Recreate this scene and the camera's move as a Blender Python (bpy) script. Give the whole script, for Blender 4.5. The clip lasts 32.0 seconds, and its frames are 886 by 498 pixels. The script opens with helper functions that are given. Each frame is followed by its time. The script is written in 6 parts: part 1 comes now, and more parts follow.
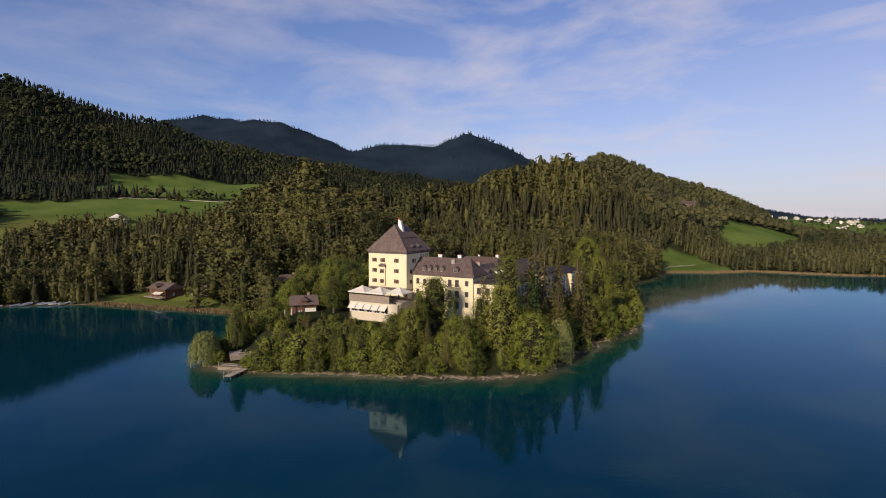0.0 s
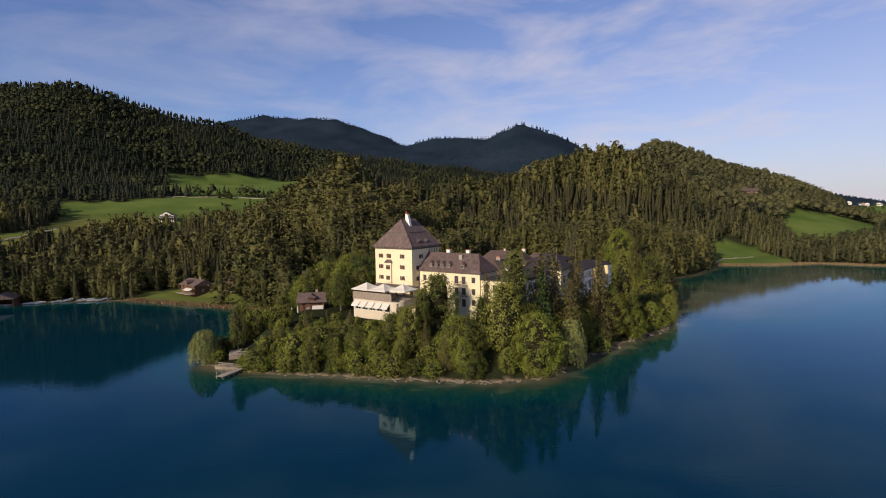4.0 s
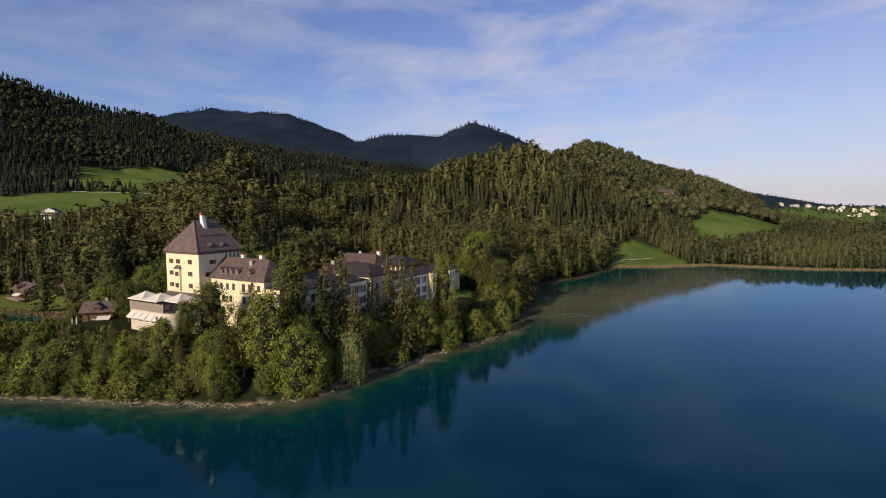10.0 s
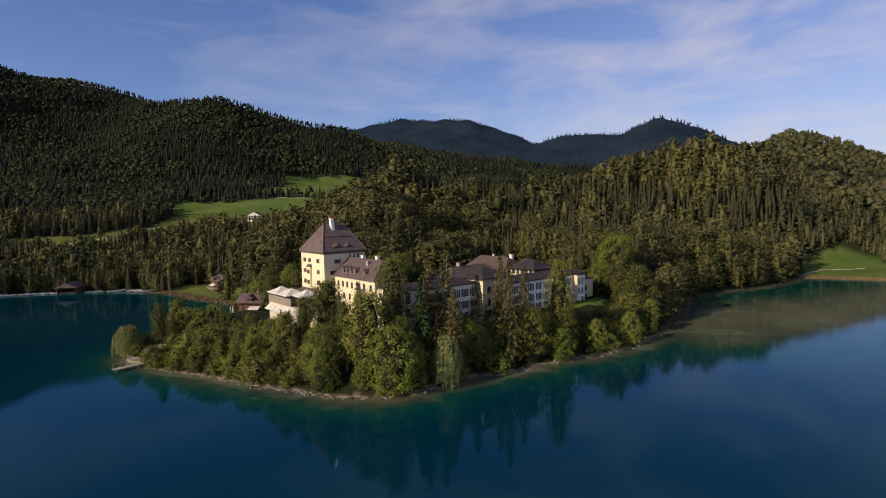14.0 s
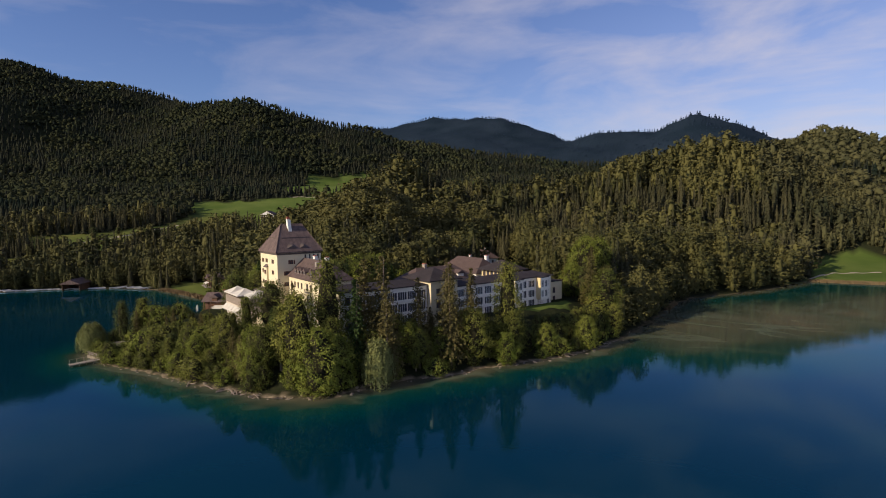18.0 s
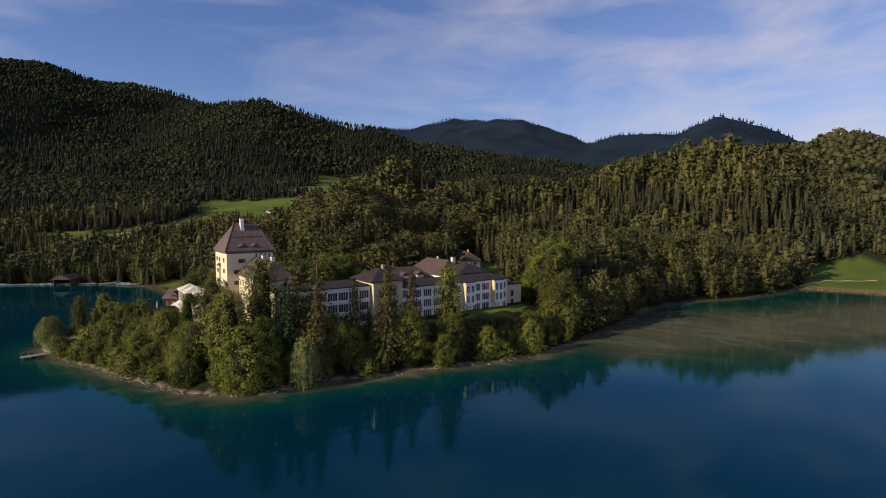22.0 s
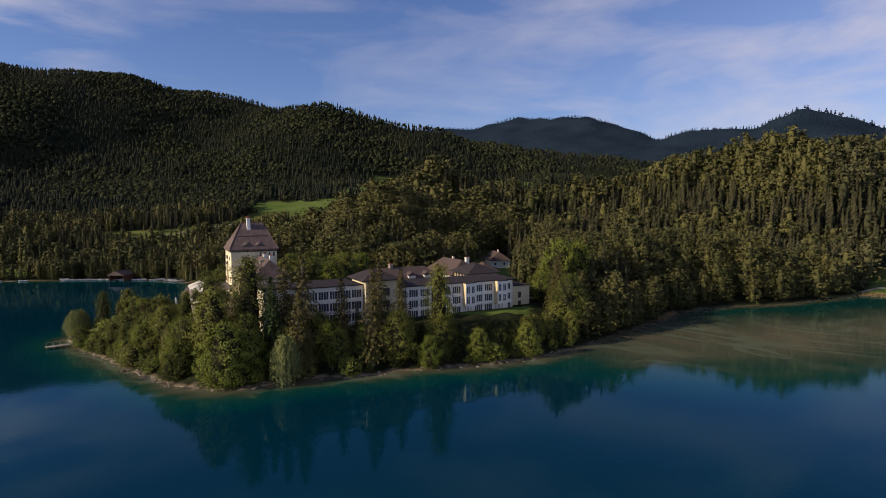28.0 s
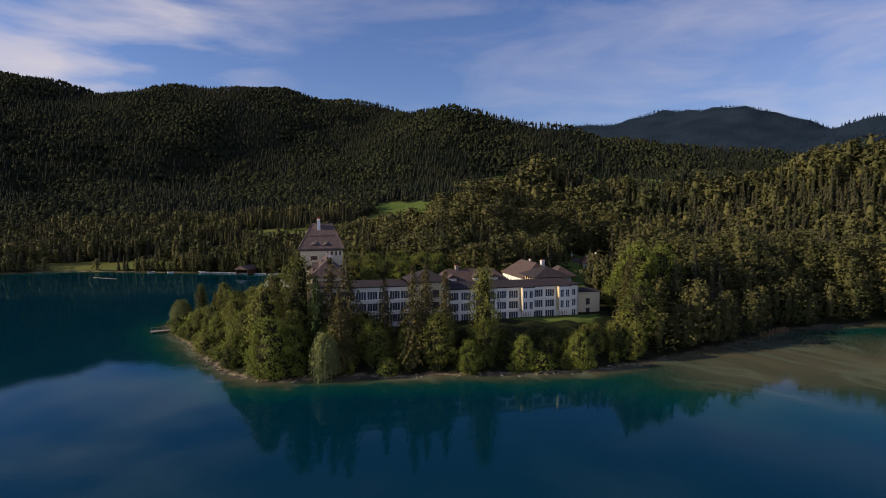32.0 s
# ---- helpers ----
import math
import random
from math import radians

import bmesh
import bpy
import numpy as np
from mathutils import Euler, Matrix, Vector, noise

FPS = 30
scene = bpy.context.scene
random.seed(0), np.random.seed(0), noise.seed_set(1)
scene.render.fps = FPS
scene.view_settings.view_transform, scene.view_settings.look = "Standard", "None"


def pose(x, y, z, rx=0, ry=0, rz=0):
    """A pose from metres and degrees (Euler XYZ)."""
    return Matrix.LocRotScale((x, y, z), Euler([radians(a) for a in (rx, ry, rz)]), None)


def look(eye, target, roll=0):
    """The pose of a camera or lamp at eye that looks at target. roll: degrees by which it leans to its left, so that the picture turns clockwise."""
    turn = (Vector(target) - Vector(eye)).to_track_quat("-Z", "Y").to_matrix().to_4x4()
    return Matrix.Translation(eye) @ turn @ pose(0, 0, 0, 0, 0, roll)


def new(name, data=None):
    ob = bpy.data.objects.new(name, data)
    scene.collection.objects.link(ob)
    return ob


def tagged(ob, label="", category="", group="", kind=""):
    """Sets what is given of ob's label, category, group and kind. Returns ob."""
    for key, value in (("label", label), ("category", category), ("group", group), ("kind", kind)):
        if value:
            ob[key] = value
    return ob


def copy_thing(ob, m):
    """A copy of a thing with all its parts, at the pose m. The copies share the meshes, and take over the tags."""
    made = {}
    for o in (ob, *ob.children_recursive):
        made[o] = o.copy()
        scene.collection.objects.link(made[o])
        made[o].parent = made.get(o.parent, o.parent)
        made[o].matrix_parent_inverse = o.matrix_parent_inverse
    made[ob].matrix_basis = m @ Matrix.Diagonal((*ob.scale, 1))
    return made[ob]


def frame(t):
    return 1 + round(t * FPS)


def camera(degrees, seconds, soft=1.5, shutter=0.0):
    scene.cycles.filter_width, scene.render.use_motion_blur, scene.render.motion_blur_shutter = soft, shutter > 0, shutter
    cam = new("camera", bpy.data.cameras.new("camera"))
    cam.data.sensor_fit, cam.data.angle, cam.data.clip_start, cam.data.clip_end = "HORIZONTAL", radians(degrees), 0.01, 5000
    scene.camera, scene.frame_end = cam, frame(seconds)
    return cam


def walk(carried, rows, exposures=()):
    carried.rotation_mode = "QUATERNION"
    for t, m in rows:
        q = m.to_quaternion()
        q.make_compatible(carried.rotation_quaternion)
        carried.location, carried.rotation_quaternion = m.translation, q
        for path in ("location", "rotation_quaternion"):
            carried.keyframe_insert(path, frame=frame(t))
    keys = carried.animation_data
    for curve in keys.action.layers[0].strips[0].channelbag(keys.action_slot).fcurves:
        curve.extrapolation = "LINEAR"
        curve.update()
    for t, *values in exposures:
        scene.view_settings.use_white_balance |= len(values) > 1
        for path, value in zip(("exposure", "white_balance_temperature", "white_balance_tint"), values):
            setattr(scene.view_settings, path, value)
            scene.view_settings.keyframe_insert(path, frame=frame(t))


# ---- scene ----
cam = camera(77.86, 32.0, soft=1.0)
# seconds, eye, target, roll
PATH = [
    (0, (-2.39, -164.84, 39.73), (5.60, -65.34, 33.71), 0.17),
    (0.5, (-1.75, -164.48, 39.78), (4.72, -64.88, 33.67), 0.04),
    (1, (-0.82, -163.95, 39.92), (4.67, -64.30, 33.66), -0.09),
    (1.5, (0.60, -163.27, 39.93), (5.10, -63.58, 33.49), -0.22),
    (2, (2.39, -162.38, 39.93), (6.10, -62.66, 33.31), -0.35),
    (2.5, (4.66, -161.31, 39.84), (7.38, -61.58, 33.05), -0.48),
    (3, (7.04, -160.00, 39.82), (8.49, -60.25, 32.87), -0.62),
    (3.5, (9.66, -158.48, 39.72), (9.70, -58.73, 32.62), -0.72),
    (4, (12.50, -156.88, 39.63), (10.17, -57.17, 32.43), -0.81),
    (4.5, (15.69, -155.36, 39.42), (11.06, -55.74, 32.04), -0.93),
    (6.5, (28.78, -149.12, 39.30), (21.34, -49.69, 31.68), -0.24),
    (7, (32.89, -148.10, 39.59), (25.24, -48.69, 31.90), -0.37),
    (7.5, (37.29, -147.35, 39.77), (29.48, -47.96, 32.02), -0.41),
    (8, (41.81, -146.69, 39.99), (37.72, -47.08, 32.21), -0.40),
    (8.5, (46.26, -146.37, 40.05), (47.00, -46.68, 32.25), -0.36),
    (9, (50.56, -146.07, 40.14), (54.57, -46.45, 32.34), -0.30),
    (9.5, (54.12, -145.73, 40.27), (60.29, -46.22, 32.50), -0.28),
    (10, (57.01, -145.17, 40.45), (61.72, -45.59, 32.70), -0.30),
    (10.5, (59.28, -144.51, 40.53), (56.43, -44.85, 32.81), -0.36),
    (11, (61.45, -143.74, 40.53), (50.43, -44.64, 32.92), -0.42),
    (11.5, (63.56, -143.07, 40.42), (47.50, -44.65, 32.95), -0.46),
    (12, (65.68, -142.45, 40.36), (47.28, -44.43, 33.01), -0.47),
    (12.5, (67.90, -141.82, 40.40), (46.72, -44.36, 33.13), -0.50),
    (13, (70.06, -141.22, 40.41), (46.38, -44.33, 33.22), -0.55),
    (13.5, (72.48, -140.44, 40.36), (46.29, -44.19, 33.25), -0.62),
    (14, (74.99, -139.62, 40.31), (47.67, -43.69, 33.25), -0.73),
    (14.5, (77.65, -138.58, 40.34), (48.81, -43.09, 33.34), -0.86),
    (16.5, (88.55, -134.86, 40.95), (55.60, -40.72, 33.81), -0.59),
    (17, (91.60, -133.86, 40.97), (58.63, -39.73, 33.76), -0.65),
    (17.5, (94.67, -132.78, 40.99), (61.59, -38.69, 33.74), -0.65),
    (18, (97.70, -131.82, 40.92), (64.28, -37.85, 33.65), -0.64),
    (18.5, (100.76, -130.86, 40.88), (66.52, -37.19, 33.61), -0.64),
    (19, (103.89, -129.84, 40.85), (69.05, -36.39, 33.55), -0.60),
    (19.5, (107.01, -128.72, 40.96), (72.05, -35.32, 33.64), -0.52),
    (20, (109.96, -127.63, 41.06), (75.83, -33.92, 33.73), -0.41),
    (20.5, (112.48, -126.59, 41.13), (78.93, -32.67, 33.85), -0.27),
    (21, (114.61, -125.70, 41.05), (81.53, -31.60, 33.88), -0.14),
    (21.5, (116.43, -125.01, 41.00), (81.07, -31.74, 33.92), -0.06),
    (22, (118.16, -124.32, 40.92), (81.03, -31.73, 33.88), -0.00),
    (22.5, (119.80, -123.62, 40.91), (82.29, -31.18, 33.93), 0.06),
    (23, (121.24, -123.02, 40.85), (83.48, -30.68, 33.95), 0.17),
    (23.5, (122.29, -122.56, 40.75), (84.34, -30.29, 33.97), 0.27),
    (24, (122.88, -122.19, 40.42), (83.76, -30.40, 33.77), 0.30),
    (24.5, (123.37, -121.70, 40.15), (81.31, -31.21, 33.55), 0.26),
    (25, (124.06, -120.95, 40.00), (78.50, -32.19, 33.36), 0.18),
    (25.5, (125.16, -120.10, 40.02), (76.58, -32.95, 33.28), 0.13),
    (27.5, (133.43, -115.37, 40.66), (86.27, -27.46, 33.65), -0.11),
    (28, (135.68, -113.60, 40.71), (87.68, -26.15, 33.67), -0.17),
    (28.5, (137.73, -111.67, 40.79), (86.71, -25.96, 33.74), -0.22),
    (29, (139.72, -109.65, 40.86), (85.00, -26.24, 33.81), -0.25),
    (29.5, (141.81, -107.52, 41.05), (83.78, -26.39, 33.99), -0.28),
    (30, (143.98, -105.40, 41.15), (83.89, -25.78, 34.04), -0.30),
    (30.5, (146.27, -103.40, 41.23), (83.76, -25.68, 34.10), -0.32),
    (31, (148.57, -101.31, 41.20), (83.27, -25.90, 34.10), -0.32),
    (31.5, (150.89, -98.96, 41.15), (83.18, -25.71, 34.12), -0.31),
    (32, (153.07, -96.49, 41.04), (85.03, -23.54, 34.02), -0.30),
]
walk(cam, [(t, look(e, g, r)) for t, e, g, r in PATH])

# ---- sky, sun ----
SUN = Vector((-0.62 * 0.88, -0.785 * 0.88, 0.39)).normalized()
world = bpy.data.worlds.new("world")
scene.world = world
world.use_nodes = True
wn = world.node_tree
wn.nodes.clear()


def wnode(kind, **kw):
    n = wn.nodes.new(kind)
    for k, v in kw.items():
        n.inputs[k].default_value = v
    return n


sky = wn.nodes.new("ShaderNodeTexSky")
sky.sky_type = "NISHITA"
sky.sun_disc = False
sky.sun_elevation = math.asin(SUN.z)
sky.sun_rotation = math.atan2(SUN.x, SUN.y)
sky.air_density, sky.dust_density, sky.ozone_density = 1.0, 0.6, 2.0
geo = wn.nodes.new("ShaderNodeTexCoord")
mp = wn.nodes.new("ShaderNodeMapping")
mp.inputs["Rotation"].default_value = (0.25, -0.10, 0.5)
mp.inputs["Scale"].default_value = (2.2, 1.0, 7.0)
wn.links.new(geo.outputs["Generated"], mp.inputs["Vector"])
n1 = wn.nodes.new("ShaderNodeTexNoise")
n1.inputs["Scale"].default_value, n1.inputs["Detail"].default_value = 1.7, 7.0
n1.inputs["Roughness"].default_value, n1.inputs["Distortion"].default_value = 0.55, 0.35
wn.links.new(mp.outputs[0], n1.inputs["Vector"])
r1 = wn.nodes.new("ShaderNodeValToRGB")
r1.color_ramp.elements[0].position, r1.color_ramp.elements[1].position = 0.44, 0.72
wn.links.new(n1.outputs["Fac"], r1.inputs[0])
# milky veil, thicker low down towards the east
sep = wn.nodes.new("ShaderNodeSeparateXYZ")
wn.links.new(geo.outputs["Generated"], sep.inputs[0])
veil = wn.nodes.new("ShaderNodeMapRange")
veil.inputs["From Min"].default_value, veil.inputs["From Max"].default_value = 0.42, 0.0
veil.inputs["To Min"].default_value, veil.inputs["To Max"].default_value = 0.0, 1.0
wn.links.new(sep.outputs["Z"], veil.inputs["Value"])
east = wn.nodes.new("ShaderNodeMapRange")
east.inputs["From Min"].default_value, east.inputs["From Max"].default_value = -0.45, 0.75
east.inputs["To Min"].default_value, east.inputs["To Max"].default_value = 0.03, 0.72
wn.links.new(sep.outputs["X"], east.inputs["Value"])
mul = wn.nodes.new("ShaderNodeMath")
mul.operation = "MULTIPLY"
wn.links.new(veil.outputs[0], mul.inputs[0])
wn.links.new(east.outputs[0], mul.inputs[1])
cl = wn.nodes.new("ShaderNodeMath")
cl.operation = "MULTIPLY_ADD"
cl.inputs[1].default_value = 0.68
cm = wn.nodes.new("ShaderNodeMapRange")
cm.inputs["From Min"].default_value, cm.inputs["From Max"].default_value = -0.45, 0.25
cm.inputs["To Min"].default_value, cm.inputs["To Max"].default_value = 0.42, 1.0
wn.links.new(sep.outputs["X"], cm.inputs["Value"])
cx = wn.nodes.new("ShaderNodeMath")
cx.operation = "MULTIPLY"
wn.links.new(r1.outputs[0], cx.inputs[0])
wn.links.new(cm.outputs[0], cx.inputs[1])
wn.links.new(cx.outputs[0], cl.inputs[0])
wn.links.new(mul.outputs[0], cl.inputs[2])
cl.use_clamp = True
# a loose cloud bank low in the west
wd = wn.nodes.new("ShaderNodeVectorMath")
wd.operation = "DOT_PRODUCT"
wd.inputs[1].default_value = (-0.937, 0.262, 0.232)
wn.links.new(geo.outputs["Generated"], wd.inputs[0])
wm = wn.nodes.new("ShaderNodeMapRange")
wm.inputs["From Min"].default_value, wm.inputs["From Max"].default_value = 0.955, 1.0
wn.links.new(wd.outputs["Value"], wm.inputs["Value"])
n2 = wn.nodes.new("ShaderNodeTexNoise")
n2.inputs["Scale"].default_value, n2.inputs["Detail"].default_value, n2.inputs["Distortion"].default_value = 2.6, 8.0, 0.3
mp2 = wn.nodes.new("ShaderNodeMapping")
mp2.inputs["Rotation"].default_value = (0.0, 0.12, 0.0)
mp2.inputs["Scale"].default_value = (1.4, 1.6, 7.5)
wn.links.new(geo.outputs["Generated"], mp2.inputs["Vector"])
wn.links.new(mp2.outputs[0], n2.inputs["Vector"])
r2_ = wn.nodes.new("ShaderNodeMapRange")
r2_.inputs["From Min"].default_value, r2_.inputs["From Max"].default_value = 0.40, 0.62
wn.links.new(n2.outputs["Fac"], r2_.inputs["Value"])
wb = wn.nodes.new("ShaderNodeMath")
wb.operation = "MULTIPLY"
wn.links.new(wm.outputs[0], wb.inputs[0])
wn.links.new(r2_.outputs[0], wb.inputs[1])
wa = wn.nodes.new("ShaderNodeMath")
wa.operation = "MULTIPLY_ADD"
wa.inputs[1].default_value = 0.7
wn.links.new(wb.outputs[0], wa.inputs[0])
wn.links.new(cl.outputs[0], wa.inputs[2])
wa.use_clamp = True
mixc = wn.nodes.new("ShaderNodeMixRGB")
mixc.inputs[2].default_value = (6.15, 5.65, 6.15, 1)
wn.links.new(wa.outputs[0], mixc.inputs[0])
tintn = wn.nodes.new("ShaderNodeMixRGB")
tintn.blend_type = "MULTIPLY"
tintn.inputs[0].default_value = 1.0
tintn.inputs[2].default_value = (0.66, 0.74, 1.08, 1)
wn.links.new(sky.outputs[0], tintn.inputs[1])
wn.links.new(tintn.outputs[0], mixc.inputs[1])
bg = wn.nodes.new("ShaderNodeBackground")
bg.inputs["Strength"].default_value = 0.11
wn.links.new(mixc.outputs[0], bg.inputs["Color"])
wo = wn.nodes.new("ShaderNodeOutputWorld")
wn.links.new(bg.outputs[0], wo.inputs["Surface"])

sun = new("sun", bpy.data.lights.new("sun", "SUN"))
sun.data.energy, sun.data.angle, sun.data.color = 4.9, radians(0.5), (1.0, 0.84, 0.61)
sun.matrix_world = SUN.to_track_quat("Z", "Y").to_matrix().to_4x4()

# ---- materials ----
def mat(name, c1, c2, scale=1.0, rough=0.8, bump=0.0, fine=8.0, spec=0.3, metal=0.0, stretch=(1, 1, 1), tint=None, rnd=0.0):
    """Two colours mixed by coarse and fine noise; bump from the fine noise. tint: name of a mesh attribute that shifts the mix."""
    m = bpy.data.materials.new(name)
    m.use_nodes = True
    t = m.node_tree
    p = t.nodes["Principled BSDF"]
    p.inputs["Roughness"].default_value, p.inputs["Metallic"].default_value = rough, metal
    p.inputs["Specular IOR Level"].default_value = spec
    co = t.nodes.new("ShaderNodeTexCoord")
    mp_ = t.nodes.new("ShaderNodeMapping")
    mp_.inputs["Scale"].default_value = stretch
    t.links.new(co.outputs["Object"], mp_.inputs["Vector"])
    a = t.nodes.new("ShaderNodeTexNoise")
    a.inputs["Scale"].default_value, a.inputs["Detail"].default_value = scale, 4.0
    b = t.nodes.new("ShaderNodeTexNoise")
    b.inputs["Scale"].default_value, b.inputs["Detail"].default_value = scale * fine, 3.0
    for n in (a, b):
        t.links.new(mp_.outputs[0], n.inputs["Vector"])
    s = t.nodes.new("ShaderNodeMath")
    s.operation = "ADD"
    t.links.new(a.outputs["Fac"], s.inputs[0])
    t.links.new(b.outputs["Fac"], s.inputs[1])
    last = s
    if tint or rnd:
        q = t.nodes.new("ShaderNodeMath")
        q.operation = "MULTIPLY_ADD"
        if tint:
            at = t.nodes.new("ShaderNodeAttribute")
            at.attribute_name = tint
            t.links.new(at.outputs["Fac"], q.inputs[0])
            q.inputs[1].default_value = 0.9
        else:
            oi = t.nodes.new("ShaderNodeObjectInfo")
            t.links.new(oi.outputs["Random"], q.inputs[0])
            q.inputs[1].default_value = rnd
        t.links.new(s.outputs[0], q.inputs[2])
        last = q
    lo, hi = (0.62, 1.38) if not (tint or rnd) else (0.75, 1.75 if tint else 1.35 + rnd * 0.7)
    mr = t.nodes.new("ShaderNodeMapRange")
    mr.inputs["From Min"].default_value, mr.inputs["From Max"].default_value = lo, hi
    t.links.new(last.outputs[0], mr.inputs["Value"])
    mx = t.nodes.new("ShaderNodeMixRGB")
    mx.inputs[1].default_value, mx.inputs[2].default_value = (*c1, 1), (*c2, 1)
    t.links.new(mr.outputs[0], mx.inputs[0])
    t.links.new(mx.outputs[0], p.inputs["Base Color"])
    if bump:
        bp = t.nodes.new("ShaderNodeBump")
        bp.inputs["Strength"].default_value, bp.inputs["Distance"].default_value = 0.6, bump
        t.links.new(b.outputs["Fac"], bp.inputs["Height"])
        t.links.new(bp.outputs[0], p.inputs["Normal"])
    return m


M_CREAM = mat("cream_render", (0.66, 0.565, 0.37), (0.72, 0.63, 0.44), 0.25, 0.9, 0.004, 14)
M_WHITE = mat("white_render", (0.770, 0.730, 0.660), (0.840, 0.800, 0.740), 0.3, 0.9, 0.004, 14)
M_YELLOW = mat("yellow_render", (0.655, 0.508, 0.272), (0.706, 0.566, 0.328), 0.3, 0.9, 0.004, 14)
M_STUCCO = mat("terrace_stucco", (0.50, 0.425, 0.335), (0.58, 0.50, 0.40), 0.4, 0.9, 0.006, 12)
M_STONE = mat("grey_stone", (0.22, 0.19, 0.17), (0.36, 0.31, 0.27), 0.8, 0.95, 0.02, 6)
M_ROOF = mat("shingle_roof", (0.052, 0.036, 0.034), (0.172, 0.122, 0.110), 0.5, 0.8, 0.015, 9, spec=0.15, stretch=(2.2, 2.2, 0.5), rnd=0.25)
M_ROOFTILE = mat("brown_tile_roof", (0.068, 0.044, 0.038), (0.112, 0.076, 0.066), 0.4, 0.75, 0.015, 14, stretch=(1, 1, 3))
M_SLATE = mat("slate_roof", (0.031, 0.026, 0.027), (0.059, 0.049, 0.052), 0.4, 0.8, 0.008, 14, spec=0.08)
M_TRIM = mat("roof_trim", (0.08, 0.06, 0.05), (0.13, 0.10, 0.09), 1.0, 0.7)
M_FRAME = mat("white_frame", (0.720, 0.700, 0.660), (0.800, 0.780, 0.750), 1.0, 0.6)
M_BROWN = mat("brown_wood", (0.075, 0.036, 0.022), (0.17, 0.088, 0.052), 1.2, 0.75, 0.01, 10, stretch=(1, 1, 0.3))
M_GREYWOOD = mat("weathered_wood", (0.22, 0.18, 0.15), (0.36, 0.31, 0.27), 1.5, 0.85, 0.01, 8)
M_SHUTTER = mat("red_shutter", (0.085, 0.030, 0.024), (0.125, 0.050, 0.038), 1.0, 0.7)
M_CLOTH = mat("white_canvas", (0.568, 0.525, 0.456), (0.636, 0.593, 0.525), 0.8, 0.9, 0.01, 5)
M_CHIM = mat("chimney_white", (0.70, 0.67, 0.60), (0.82, 0.79, 0.73), 0.6, 0.9, 0.006, 10)
M_RAIL = mat("dark_rail", (0.05, 0.045, 0.04), (0.10, 0.09, 0.08), 1.0, 0.6)
M_BARK = mat("bark", (0.102, 0.076, 0.060), (0.238, 0.187, 0.145), 0.8, 0.95, 0.03, 8, stretch=(1, 1, 0.25))
M_LEAF = mat("leaf_green", (0.047, 0.062, 0.013), (0.175, 0.174, 0.034), 0.22, 0.75, 0, 6, spec=0.15, rnd=0.8)
M_LEAFB = mat("leaf_bright", (0.086, 0.112, 0.015), (0.215, 0.226, 0.040), 0.25, 0.75, 0, 6, spec=0.15, rnd=0.4)
M_LEAFD = mat("leaf_dark", (0.030, 0.046, 0.013), (0.105, 0.112, 0.028), 0.25, 0.75, 0, 6, spec=0.15, rnd=0.4)
M_WILLOW = mat("willow_leaf", (0.125, 0.140, 0.045), (0.205, 0.210, 0.075), 0.3, 0.75, 0, 6, spec=0.15, rnd=0.3)
M_LARCH = mat("larch_needle", (0.060, 0.054, 0.019), (0.135, 0.112, 0.042), 0.25, 0.8, 0, 6, spec=0.1, rnd=0.4)
M_SPRUCE = mat("spruce_needle", (0.024, 0.046, 0.014), (0.066, 0.090, 0.026), 0.25, 0.85, 0, 6, spec=0.1, rnd=0.4)
# near-black tone of crown cores, painted in place of inner shade
M_INNER_SHADE = mat("crown_inner_shade", (0.018, 0.016, 0.010), (0.034, 0.032, 0.016), 0.6, 0.9, 0.02, 6, spec=0.05)
M_FSPR = mat("forest_conifer", (0.026, 0.031, 0.016), (0.070, 0.064, 0.032), 0.03, 0.85, 0, 9, spec=0.1, tint="tint")
M_FBRO = mat("forest_broadleaf", (0.030, 0.037, 0.014), (0.109, 0.100, 0.034), 0.03, 0.8, 0, 9, spec=0.12, tint="tint")
# west mountain's shade put into these two: darker than the near woods
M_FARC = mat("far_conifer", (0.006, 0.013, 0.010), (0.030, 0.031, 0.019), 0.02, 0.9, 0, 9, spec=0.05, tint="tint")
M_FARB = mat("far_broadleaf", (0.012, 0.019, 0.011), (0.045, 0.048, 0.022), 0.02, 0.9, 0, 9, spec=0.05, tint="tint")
# east-side copy kept lighter and greyer: haze and frontal light in its colour
M_EASTB = mat("lake_slope_broadleaf", (0.024, 0.030, 0.017), (0.090, 0.085, 0.038), 0.02, 0.9, 0, 9, spec=0.05, tint="tint")
# distance haze put into the colour: forest tinted blue
M_DIST = mat("haze_blue_slope", (0.010, 0.019, 0.034), (0.020, 0.032, 0.054), 0.01, 0.9, 0, 9, spec=0.05, tint="tint")
M_ROCK = mat("shore_rock", (0.16, 0.125, 0.09), (0.32, 0.26, 0.19), 1.0, 0.9, 0.03, 5)
M_DRIFT = mat("driftwood", (0.180, 0.137, 0.105), (0.285, 0.230, 0.189), 1.0, 0.9, 0.01, 6)
M_BRICK = mat("red_brick", (0.30, 0.075, 0.05), (0.40, 0.12, 0.08), 1.0, 0.85)
M_BOAT = mat("boat_hull", (0.5, 0.5, 0.52), (0.62, 0.62, 0.64), 1.0, 0.4)

